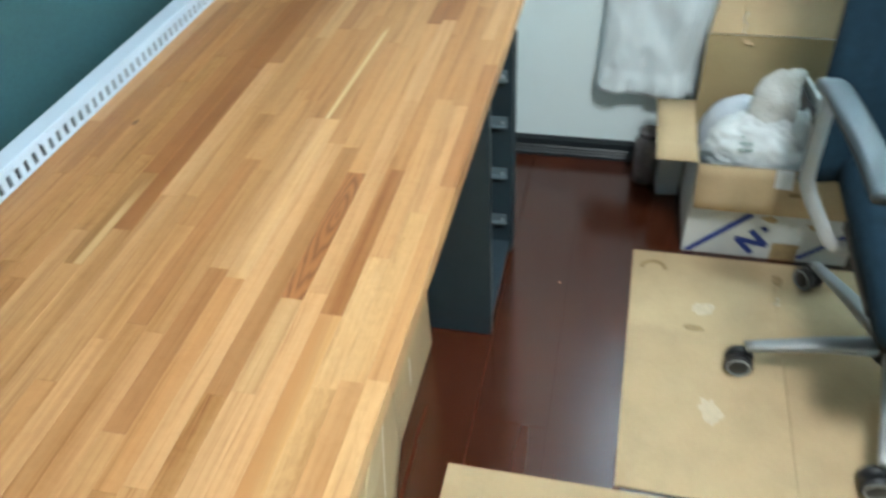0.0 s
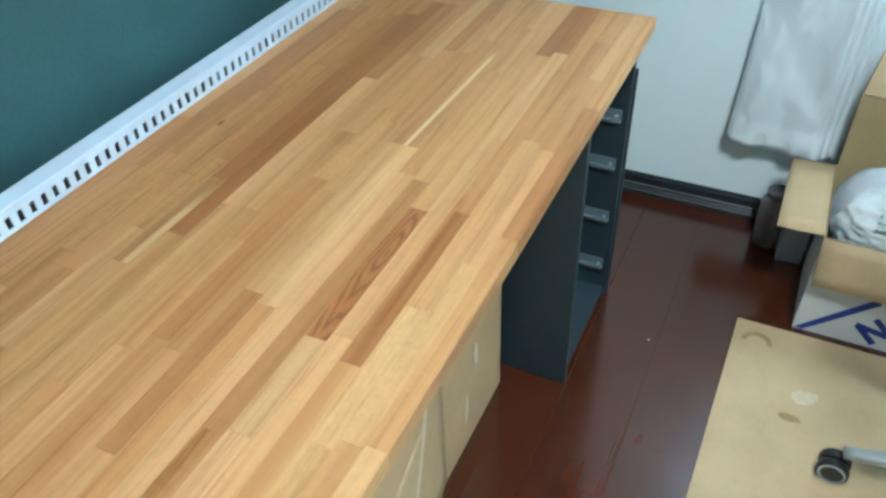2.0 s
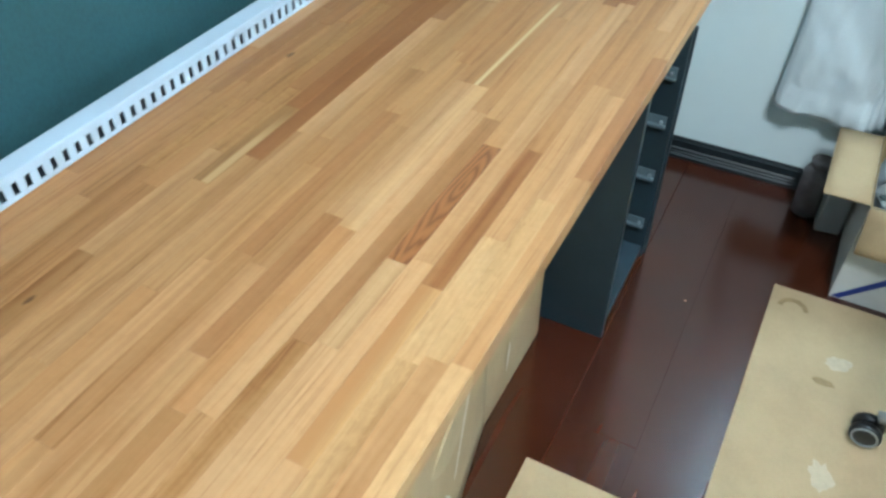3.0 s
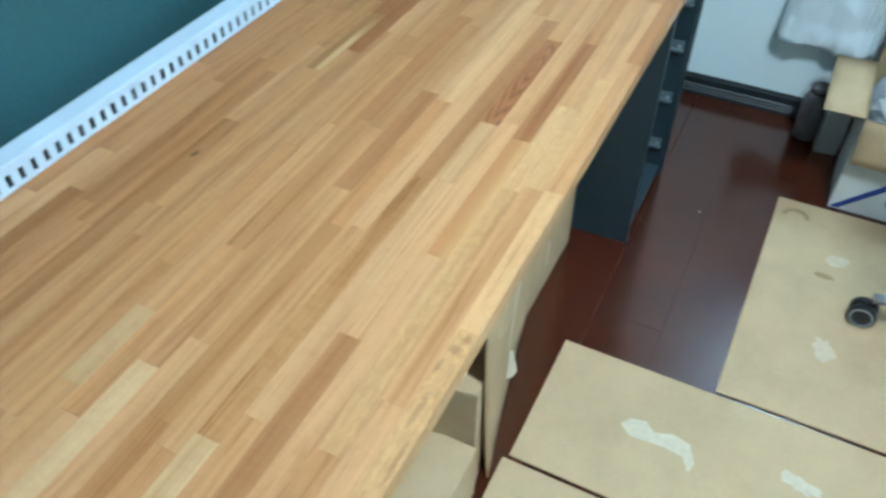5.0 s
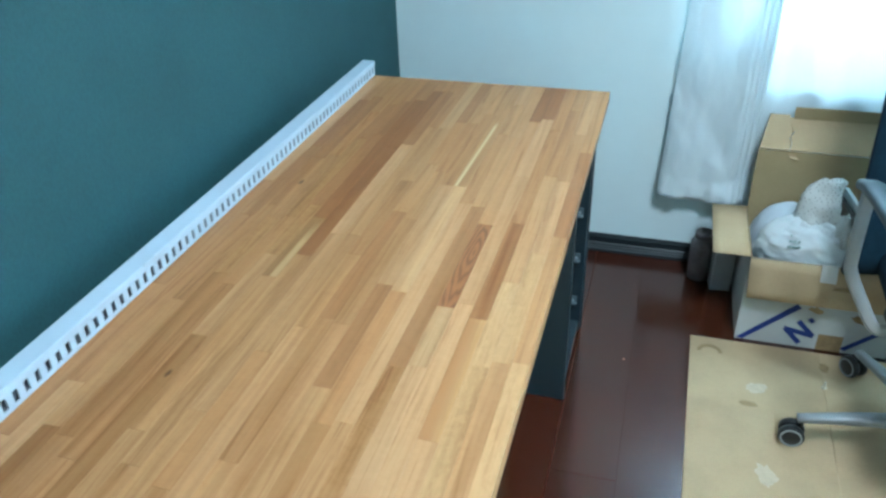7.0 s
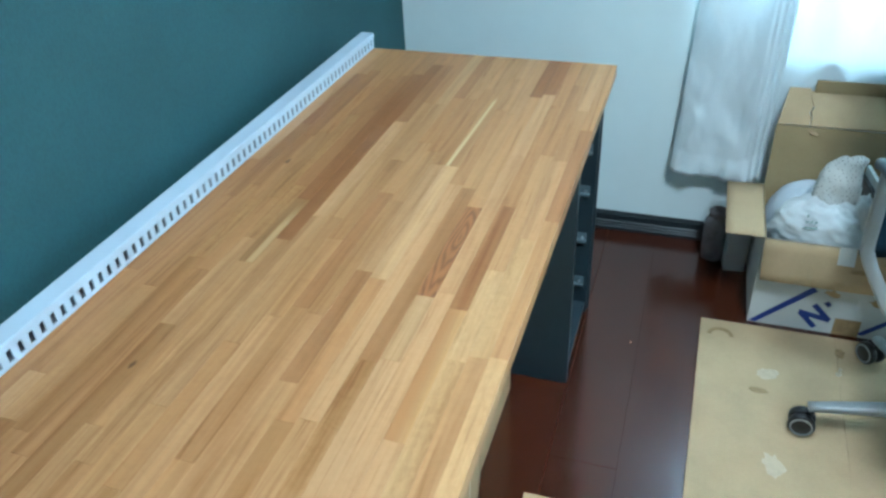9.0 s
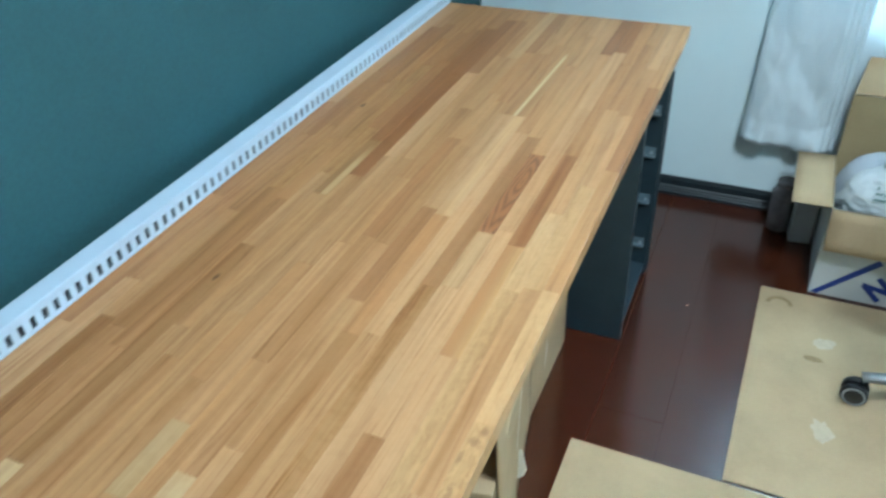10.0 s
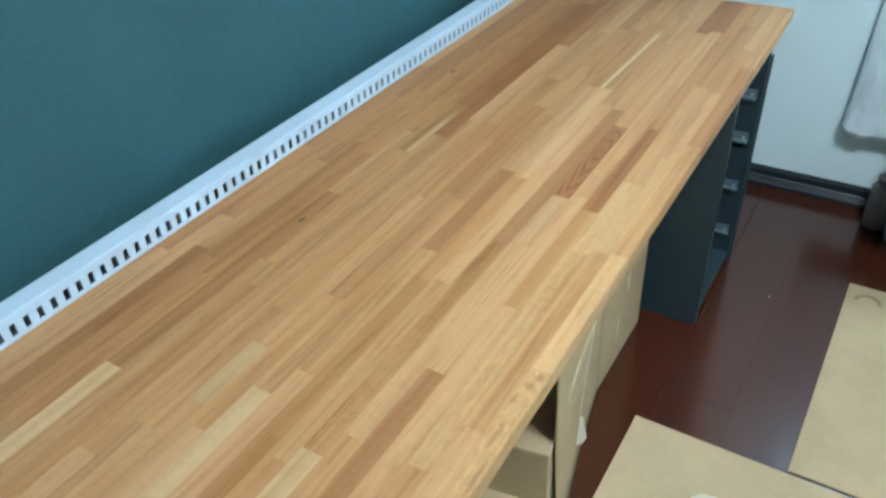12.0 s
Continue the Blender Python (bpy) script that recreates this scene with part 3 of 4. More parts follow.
part("plinth", box_bm(CX1 - 0.03, CX1 - 0.016, CY0 + 0.018, CY1 - 0.018, 0, 0.02), CAB, cab)
part("top_rail", box_bm(CX0 + 0.01, CX1 - 0.004, CY0 + 0.018, CY1 - 0.018, CT - 0.018, CT, bevel=0.001), CAB_IN, cab)
for z in (0.112, 0.252, 0.392, 0.508, 0.622):
    for y0, y1, s in ((CY1 - 0.031, CY1 - 0.0182, 1), (CY0 + 0.0182, CY0 + 0.031, -1)):
        bm = box_bm(CX0 + 0.05, CX1 - 0.012, y0, y1, z - 0.011, z - 0.0085)
        add_box(bm, CX0 + 0.05, CX1 - 0.012, y1 - 0.002 if s > 0 else y0, y1 if s > 0 else y0 + 0.002, z - 0.0085, z + 0.011)
        rail = part("drawer_rail", bm, RAIL, cab, "grey drawer rail")
        yc = (y0 + y1) / 2
        wheel = turned([(0.0030, 0), (0.0038, 0.001), (0.0038, 0.006), (0.0030, 0.007)], 14)
        bmesh.ops.transform(wheel, matrix=pose(CX1 - 0.022, yc + 0.0035, z - 0.002, 90, 0, 0), verts=wheel.verts)
        part("roller", wheel, ROLLER, rail, "small grey plastic roller")
        part("front_stop", box_bm(CX1 - 0.062, CX1 - 0.0115, y0 + 0.0005, y1 - 0.0005, z - 0.0145, z - 0.0112, bevel=0.0008), RAIL, rail)
part("outer_trim", box_bm(CX1 - 0.16, CX1 + 0.004, CY1 + 0.0005, CY1 + 0.012, 0.0, 0.60, bevel=0.001), CAB, cab)

# ---- cartons under the desk ----
BX = 0.495


def flap_bend(s, t):
    """The loose side bellies inwards above and leans out at its foot."""
    return 0.010 * math.sin(math.pi * s) * (0.4 + t) - 0.016 * s * (1 - t) ** 2


def on_strip(p):
    """True on the slanting band of tape across the loose side."""
    mid = -0.795 - 0.55 * (0.33 - p.z) * (0.5 + 0.5 * (0.33 - p.z) / 0.2)
    return 0.12 < p.z < 0.36 and abs(p.y - mid) < 0.011 - 0.02 * abs(p.z - 0.24)


big = thing("carton", "tall open brown cardboard carton under the desk", "box", group="cartons under the desk")
part("side", sheet((BX, -0.446, 0), (0, -0.274, 0), (0, 0, 0.56), 0.004), KRAFT_RED, big)
part("side", sheet((BX, -0.45, 0), (-0.36, 0, 0), (0, 0, 0.56), 0.004), KRAFT_RED, big)
part("side", sheet((BX - 0.36, -0.45, 0), (0, -0.27, 0), (0, 0, 0.56), 0.004), KRAFT_RED, big)
part("bottom", box_bm(BX - 0.356, BX - 0.006, -0.718, -0.456, 0.0005, 0.0045), KRAFT_SHADED, big)
part("open_flap", sheet((BX, -0.7205, 0), (0.072, -0.41, 0), (0, 0, 0.5), 0.004, 12, 10, flap_bend), KRAFT_RED, big, "loose side swung open", True)
strip = sheet((BX, -0.7205, 0), (0.072, -0.41, 0), (0, 0, 0.5), 0.0006, 150, 60, lambda s, t: flap_bend(s, t) - 0.0012)
bmesh.ops.delete(strip, geom=[f for f in strip.faces if not on_strip(f.calc_center_median())], context="FACES")
part("tape_strip", strip, TAPE_KRAFT, big, "long strip of pale paper tape")


def side_patch(parent, x, y, z, ry, rz, seed, turn=0.0):
    bm = outline(ragged(0, 0, ry, rz, seed, 16, 0.25, turn), 0.0006)
    bmesh.ops.transform(bm, matrix=pose(x, y, z, 90, 0, 90), verts=bm.verts)
    part("torn_tape", bm, TAPE_KRAFT, parent, "pale patch of torn tape")


side_patch(big, BX + 0.0042, -0.585, 0.235, 0.012, 0.03, 3, 0.15)
side_patch(big, BX + 0.0042, -0.63, 0.12, 0.006, 0.04, 6, -0.1)
tab = outline([(-0.008, 0.0), (0.004, 0.062), (0.010, 0.055), (0.014, 0.004), (0.004, -0.004)], 0.001)
bmesh.ops.transform(tab, matrix=pose(0.574, -1.03, 0.192, 80, 0, 62) @ Matrix.Diagonal((1.1, 1.0, 1, 1)), verts=tab.verts)
part("loose_tape_end", tab, TAPE, big, "white tape end peeling off")


def closed_carton(name, label, x0, x1, y0, y1, z0, z1, mat):
    """A shut carton: body, two top flaps with a slit between them, and tape."""
    ob = thing(name, label, "box", group="cartons under the desk")
    part("body", box_bm(x0, x1, y0, y1, z0, z1 - 0.004, bevel=0.002), mat, ob)
    mid = (y0 + y1) / 2
    part("top_flap", box_bm(x0, x1, y0, mid - 0.001, z1 - 0.0038, z1, bevel=0.001), mat, ob)
    part("top_flap", box_bm(x0, x1, mid + 0.001, y1, z1 - 0.0038, z1, bevel=0.001), mat, ob)
    return ob


mid_box = closed_carton("carton", "brown cardboard carton pushed under the desk", -0.36, 0, 0, 0.38, 0, 0.288, KRAFT)
mid_box.matrix_world = pose(0.567, -1.157, 0, 0, 0, 10)
closed_carton("carton", "low brown cardboard carton under the desk edge", 0.18, 0.572, -1.50, -1.166, 0, 0.15, KRAFT)

# ---- floor sheets of cardboard ----
def floor_sheet(label, x0, x1, y0, y1, z0, seam=(), skew=0.0):
    ob = thing("cardboard_sheet", label, "cardboard", group="flattened cardboard sheets on the floor")
    xs = [x0, *seam, x1]
    for a, b in zip(xs, xs[1:]):
        g = 0.0003
        bm = box_bm(a + (g if a != x0 else 0), b - (g if b != x1 else 0), y0, y1, z0, z0 + 0.004, bevel=0.0008)
        for v in bm.verts:
            v.co.x += skew * (v.co.y - y1)
        part("panel", bm, KRAFT, ob)
    return ob


def patch(parent, name, pts, z, mat, label):
    bm = outline(pts, 0.0005)
    bmesh.ops.translate(bm, vec=(0, 0, z), verts=bm.verts)
    part(name, bm, mat, parent, label)


s1 = floor_sheet("flattened brown cardboard sheet under the office chair", 0.934, 1.95, -0.742, -0.046, 0.0005, (1.268,), 0.017)
arc = [(0.985 + 0.034 * math.cos(a), -0.112 + 0.034 * math.sin(a)) for a in [math.pi * i / 12 for i in range(13)]]
arc += [(0.985 + 0.023 * math.cos(a), -0.112 + 0.021 * math.sin(a)) for a in [math.pi * (12 - i) / 12 for i in range(13)]]
patch(s1, "scuff", arc, 0.0046, SCUFF, "curved brown scuff mark")
patch(s1, "scuff", ragged(1.078, -0.301, 0.022, 0.011, 4, 16, 0.15), 0.0046, SCUFF, "small brown stain")
patch(s1, "scuff", ragged(1.276, -0.11, 0.012, 0.02, 8, 16, 0.2), 0.0046, SCUFF, "small brown stain")
patch(s1, "torn_patch", ragged(1.10, -0.235, 0.026, 0.02, 6, 18, 0.22, 0.4), 0.0046, TAPE_FAINT, "pale patch where tape was torn off")
patch(s1, "torn_patch", ragged(1.105, -0.535, 0.022, 0.034, 9, 20, 0.25, 0.3), 0.0046, TAPE_FAINT, "pale patch where tape was torn off")
s2 = floor_sheet("flattened brown cardboard sheet beside the desk", 0.600, 1.86, -1.068, -0.752, 0.0005)
tp = [(0.770, -0.905), (0.785, -0.885), (0.815, -0.878), (0.835, -0.897), (0.870, -0.884), (0.905, -0.892), (0.922, -0.930), (0.915, -0.955), (0.898, -0.925), (0.862, -0.920), (0.825, -0.922), (0.795, -0.925)]
patch(s2, "torn_patch", tp, 0.0046, TAPE, "long pale patch where tape was torn off")
patch(s2, "torn_patch", ragged(1.11, -0.885, 0.035, 0.018, 12, 18, 0.4, -0.2), 0.0046, TAPE, "pale patch where tape was torn off")
patch(s2, "torn_patch", ragged(1.32, -0.80, 0.05, 0.016, 14, 20, 0.4, -0.3), 0.0046, TAPE, "pale patch where tape was torn off")
floor_sheet("flattened brown cardboard sheet near the walk", 0.590, 1.86, -2.0, -1.077, 0.0005)

pin = thing("wall_plug", "small pale plastic plug dropped on the cardboard", "plug", (1.265, -0.195, 0.0046))
part("head", turned([(0.0055, 0), (0.0075, 0.003), (0.0055, 0.007)], 14), TAPE, pin)
part("shank", turned([(0.0042, 0.007), (0.0036, 0.018), (0.0022, 0.022)], 10), TAPE, pin)
tagged(mesh_ob("paper_scrap", outline(ragged(0.761, -0.197, 0.0022, 0.0015, 2, 9, 0.4), 0.0015), TAPE), "tiny white scrap on the floor", "scrap")

# ---- open white and brown carton with rubbish ----
OX0, OX1, OY0, OY1, OZ = 1.052, 1.44, -0.024, 0.275, 0.265
box = thing("open_carton", "open white printed carton holding plastic bags", "box")
T = 0.004
part("front_side", box_bm(OX0, OX1, OY0, OY0 + T, 0, OZ), PRINT_WHITE, box)
part("rear_side", box_bm(OX0, OX1, OY1 - T, OY1, 0, OZ), KRAFT_SHADED, box)
part("left_side", box_bm(OX0, OX0 + T, OY0 + T, OY1 - T, 0, OZ), PRINT_WHITE, box)
part("right_side", box_bm(OX1 - T, OX1, OY0 + T, OY1 - T, 0, OZ), PRINT_WHITE, box)
for a in ((OX0, OX0 + T, OY0 + T, OY1 - T), (OX1 - T, OX1, OY0 + T, OY1 - T), (OX0, OX1, OY0, OY0 + T)):
    part("cut_edge", box_bm(*a, OZ, OZ + 0.0012), KRAFT_EDGE, box, "brown cut edge of the board")
part("bottom", box_bm(OX0 + T, OX1 - T, OY0 + T, OY1 - T, 0.0005, 0.0045), KRAFT_SHADED, box)
part("front_flap", sheet((OX1, OY0 - 0.001, OZ), (OX0 - OX1, 0, 0), (0.004, -0.028, -0.105), 0.004, 6, 4, lambda s, t: 0.004 * math.sin(3 * s) * t), KRAFT, box, "brown flap folded down over the front", True)
part("left_flap", sheet((OX0 - 0.001, OY0 + 0.006, OZ), (0, 0.285, 0), (-0.094, 0.004, -0.006), 0.004, 4, 4, lambda s, t: 0.003 * math.sin(2 * s + 1) * t), KRAFT, box, "brown flap folded outwards", True)
# back-lit shade of this flap is painted by the darker board colour
part("rear_flap", sheet((OX0 + 0.004, OY1, OZ), (OX1 - OX0 - 0.008, 0, 0), (0, 0.012, 0.178), 0.004, 5, 4), KRAFT_SHADED, box, "tall rear flap standing upright")
TEAR = ((0.0, 0.074), (0.22, 0.077), (0.36, 0.071), (0.50, 0.079), (0.62, 0.074), (0.80, 0.069), (1.0, 0.066))


def torn_tip(left):
    """One half of the bent tip; both meet along the ragged tear."""
    bm = bmesh.new()
    x_tear = [OX0 + 0.012 + d + (-0.0009 if left else 0.0011) for h, d in TEAR]
    x_side = [OX0 + 0.006 + 0.018 * h if left else OX1 - 0.006 for h, d in TEAR]
    rows = []
    for (h, d), a, c in zip(TEAR, x_tear, x_side):
        lift = 0.004 * h if left else 0.003 * math.sin(5 * h)
        rows.append([[bm.verts.new((x, OY1 + 0.013 + 0.057 * h - off * 0.8, OZ + 0.179 + 0.080 * h + lift + off * 0.6)) for off in (0.0, 0.004)] for x in ((c, a) if left else (a, c))])
    for r, q in zip(rows, rows[1:]):
        (a0, a1), (b0, b1) = r
        (c0, c1), (d0, d1) = q
        for f in ((a1, b1, d1, c1), (c0, d0, b0, a0), (a0, a1, c1, c0), (b1, b0, d0, d1)):
            bm.faces.new(f)
    for (a0, a1), (b0, b1) in (rows[0], rows[-1]):
        bm.faces.new((a0, b0, b1, a1))
    bmesh.ops.recalc_face_normals(bm, faces=bm.faces)
    return bm


part("rear_flap_tip", torn_tip(True), KRAFT, box, "bent tip of the rear flap")
part("rear_flap_tip", torn_tip(False), KRAFT, box, "bent tip of the rear flap")
part("torn_fibre", sheet((OX0 + 0.080, OY1 + 0.006, OZ + 0.176), (0.022, -0.002, -0.003), (0.012, -0.006, -0.014), 0.0008, 3, 3, lambda s, t: 0.003 * math.sin(3 * t)), KRAFT, box, "curl of torn paper")
part("rear_flap_rim", sheet((OX0 + 0.087, OY1 + 0.066, OZ + 0.257), (OX1 - OX0 - 0.10, 0, 0), (0, -0.002, 0.034), 0.004, 4, 1), KRAFT_SHADED, box)


def print_bar(pts, name="printed_bar"):
    bm = outline(pts, 0.0005)
    bmesh.ops.transform(bm, matrix=pose(0, OY0 - 0.0002, 0, 90, 0, 0), verts=bm.verts)
    part(name, bm, PRINT_BLUE, box, "dark blue printed bar")


print_bar([(1.056, 0.004), (1.074, 0.002), (1.205, 0.128), (1.192, 0.140)])
print_bar([(1.170, 0.052), (1.180, 0.062), (1.224, 0.018), (1.214, 0.008)])
print_bar([(1.172, 0.064), (1.176, 0.048), (1.250, 0.034), (1.248, 0.050)])
print_bar([(1.200, 0.080), (1.210, 0.090), (1.254, 0.046), (1.244, 0.036)])
print_bar([(1.226, 0.094), (1.236, 0.102), (1.246, 0.090), (1.237, 0.082)])
print_bar([(1.318, 0.010), (1.336, 0.008), (1.438, 0.100), (1.438, 0.118)])
bm = box_bm(1.262, 1.325, OY0 - 0.0009, OY0 - 0.0002, 0.0, 0.052)
part("brown_tape", bm, SCUFF, box, "strip of brown packing tape")
for cx, cz in ((1.235, 0.148), (1.34, 0.135)):
    bm = outline(ragged(cx, cz, 0.022, 0.010, int(cx * 100), 14, 0.3, -0.3), 0.0008)
    bmesh.ops.transform(bm, matrix=pose(0, OY0 - 0.034, 0, 90, 0, 0), verts=bm.verts)
    part("tear_mark", bm, SCUFF, box, "torn brown patch")

# things in the carton
lav = thing("plastic_bag", "translucent lavender plastic bag tied shut in the carton", "bag", (1.150, 0.170, 0.222))
part("body", blob(0.090, 0.085, 0.112, 0.05, 2.0, 5.0, 56, 36), LAVENDER, lav, "", True)


def crumple(bm, depth, freq, seed):
    """Pinch sharp creases and flat facets into a soft body."""
    for v in bm.verts:
        d, near = noise.voronoi(v.co * freq + Vector((seed, seed, 0)))
        v.co += v.co.normalized() * depth * (min(0.6, d[1] - d[0]) - 0.25)
    return bm


bag = thing("plastic_bag", "crumpled white plastic shopping bag lying in the carton", "bag", (1.192, 0.072, 0.262))
b1 = crumple(blob(0.122, 0.082, 0.088, 0.13, 1.6, 3.0, 110, 70), 0.007, 16.0, 3.0)
part("body", b1, BAG, bag, "", True)
side = crumple(blob(0.034, 0.04, 0.065, 0.14, 2.2, 8.0, 50, 34), 0.006, 22.0, 6.0)
bmesh.ops.translate(side, vec=(0.088, -0.01, 0.045), verts=side.verts)
part("bunched_handle", side, BAG, bag, "bunched handle of the bag", True)
GREENPRINT = plain("faded_green_print", (0.16, 0.26, 0.23), 0.6)
for k in range(7):
    mark = outline(ragged(0, 0, 0.0060 + 0.0012 * (k % 3), 0.0026, 21 + k, 10, 0.4), 0.0008)
    bmesh.ops.transform(mark, matrix=pose(-0.050 + 0.010 * (k % 3), -0.076 + 0.006 * (k // 3), 0.038 + 0.013 * (k // 3), 55, 0, 12 + 9 * k), verts=mark.verts)
    part("printed_mark", mark, GREENPRINT, bag, "small faded green print")
tis = thing("tissue_wrap", "crumpled dotted white paper standing on the bag", "paper", (1.207, 0.072, 0.372))
LEAF = ((-0.095, -0.040, 0.048), (-0.05, -0.056, 0.054), (0.0, -0.058, 0.052), (0.04, -0.052, 0.046), (0.07, -0.041, 0.045), (0.088, -0.027, 0.054), (0.100, -0.012, 0.034))
b2 = bmesh.new()
for side_y in (-1, 1):
    grid = []
    for j in range(25):
        z = -0.095 + 0.195 * j / 24
        k = max(i for i in range(6) if LEAF[i][0] <= z + 1e-6)
        w = (z - LEAF[k][0]) / (LEAF[k + 1][0] - LEAF[k][0])
        xl, xr = (LEAF[k][c] + (LEAF[k + 1][c] - LEAF[k][c]) * w for c in (1, 2))
        row = []
        for i in range(19):
            q = i / 18
            p = Vector((xl + (xr - xl) * q, 0, z))
            fold = 0.012 * noise.noise(p * 26 + Vector((4, 0, 7))) + 0.006 * abs(noise.noise(p * 60)) + 0.10 * max(0.0, z - 0.06) * (q - 0.3)
            puff = (0.022 if side_y < 0 else 0.010) * math.sin(math.pi * q) ** 0.7 * min(1.0, (0.103 - z) / 0.05)
            edge = 0.003 * noise.noise(p * 90)
            row.append(b2.verts.new((p.x + edge, fold + side_y * puff, p.z + edge * (j == 24))))
        grid.append(row)
    for j in range(24):
        for i in range(18):
            q = (grid[j][i], grid[j][i + 1], grid[j + 1][i + 1], grid[j + 1][i])
            b2.faces.new(q if side_y < 0 else q[::-1])
bmesh.ops.remove_doubles(b2, verts=b2.verts, dist=0.0004)
part("sheet", b2, BAG_DOT, tis, "", True)
rnd2 = random.Random(9)
src = tis.children[0].data
dot = bmesh.new()
bmesh.ops.create_icosphere(dot, subdivisions=1, radius=0.0014)
dot_mesh = bpy.data.meshes.new("dot")
dot.to_mesh(dot_mesh)
dot.free()
dot_mesh.materials.append(BLACKPLASTIC)
spots = []
for p in src.polygons:
    if rnd2.random() < 0.6 and p.normal.y < 0.3 and all((p.center - q).length > 0.0085 for q in spots):
        spots.append(p.center.copy())
        d = new("dot", dot_mesh)
        d.parent, d.location = tis.children[0], p.center + p.normal * 0.0004
part("paper_label", sheet((1.263, -0.0305, 0.272), (-0.038, 0, 0), (0.001, -0.012, -0.044), 0.003, 3, 3, lambda s, t: 0.002 * math.sin(3 * s + t)), FRAME, box, "white paper label stuck on the front flap")
bm = outline(ragged(1.29, 0.214, 0.03, 0.008, 31, 16, 0.3, -0.05), 0.0008)
bmesh.ops.transform(bm, matrix=pose(0, OY0 - 0.0215, 0, 90, 0, 0), verts=bm.verts)
part("tear_mark", bm, SCUFF, box, "torn brown patch")
mag = thing("magazine", "upright magazine with a red stripe in the carton", "magazine", (1.300, 0.110, 0.005), 8)
part("cover", box_bm(-0.005, 0.005, -0.09, 0.09, 0, 0.385, bevel=0.001), PRINT_WHITE, mag)
part("stripe", box_bm(-0.0058, -0.0052, -0.085, -0.072, 0.2, 0.37), RED, mag, "red printed stripe")
part("stripe", box_bm(-0.004, 0.004, -0.0908, -0.0902, 0.22, 0.36), RED, mag, "red printed spine")
folder = thing("folder", "black plastic folder standing in the carton", "folder", (1.279, 0.115, 0.005), 8)
part("cover", box_bm(-0.007, 0.007, -0.08, 0.09, 0, 0.375, bevel=0.003), BLACKPLASTIC, folder)

# jar and boards on the floor by the wall
jar = thing("plastic_jar", "empty frosted plastic jar beside the baseboard", "jar", (0.952, 0.275, 0))
part("body", turned([(0.034, 0), (0.038, 0.004), (0.038, 0.125), (0.03, 0.14), (0.026, 0.145)], 28), CLEAR, jar, "", True)
part("lid", turned([(0.028, 0.1452), (0.029, 0.16), (0.027, 0.162)], 24), CLEAR, jar, "", True)
cup = thing("grey_carton", "narrow grey cardboard carton beside the open carton", "box", (1.012, 0.235, 0), 6)
part("body", box_bm(-0.03, 0.03, -0.03, 0.03, 0, 0.2, bevel=0.002), GREYPLASTIC, cup)
part("top_flap", box_bm(-0.03, 0.03, -0.0305, 0.0295, 0.2002, 0.203), GREYPLASTIC, cup)

# ---- curtain ----
cur = thing("curtain", "white cloth curtain hanging in front of the window", "curtain")


def drape(x0, x1, z0, z1, y, amp, waves, seed, nu=150, nv=150, flare=0.0, out=0.0):
    """A hanging cloth: folds that widen downwards, soft creases, an uneven hem."""
    bm = bmesh.new()
    lay = []
    for off in (0.0, 0.0014):
        g = []
        for j in range(nv + 1):
            t = j / nv
            row = []
            for i in range(nu + 1):
                s = i / nu
                x = x0 + (x1 - x0) * s + flare * (1 - s) * (1 - t)
                z = z1 + (z0 - z1) * t
                f = math.sin(2 * math.pi * waves * s + seed + 0.5 * math.sin(3 * s + seed))
                fold = amp * (0.75 + 0.25 * t) * f
                crease = 0.010 * noise.noise(Vector((x * 9, z * 5, seed))) + 0.006 * noise.noise(Vector((x * 22, z * 9, seed + 4))) + 0.0025 * noise.noise(Vector((x * 55, z * 38, seed + 9)))
                low = max(0.0, (t - 0.62) / 0.38) * (out > 0)
                crease += low * (0.016 * noise.noise(Vector((x * 13, z * 11, seed + 20))) + 0.008 * noise.noise(Vector((x * 34, z * 26, seed + 31))))
                crease += 0.006 * math.sin(2 * math.pi * 11 * s) * max(0.0, (s - 0.7) / 0.3) * (out > 0)
                crease -= 0.004 * (z < z0 + 0.055)
                crease -= out * t * t * math.sin(math.pi * min(1.0, 0.04 + s))
                hem = (0.005 * math.sin(2 * math.pi * waves * s * 0.5 + 2) - 0.012 * s) * t
                row.append(bm.verts.new((x + 0.01 * t * math.sin(seed + 7 * s), min(y + fold + crease, WY - 0.006) + off, z + hem)))
            g.append(row)
        lay.append(g)
    a, b = lay
    for j in range(nv):
        for i in range(nu):
            bm.faces.new((a[j][i], a[j][i + 1], a[j + 1][i + 1], a[j + 1][i]))
            bm.faces.new((b[j + 1][i], b[j + 1][i + 1], b[j][i + 1], b[j][i]))
    for i in range(nu):
        bm.faces.new((a[nv][i], a[nv][i + 1], b[nv][i + 1], b[nv][i]))
        bm.faces.new((a[0][i + 1], a[0][i], b[0][i], b[0][i + 1]))
    for j in range(nv):
        bm.faces.new((a[j][0], a[j + 1][0], b[j + 1][0], b[j][0]))
        bm.faces.new((a[j + 1][nu], a[j][nu], b[j][nu], b[j + 1][nu]))
    return bm


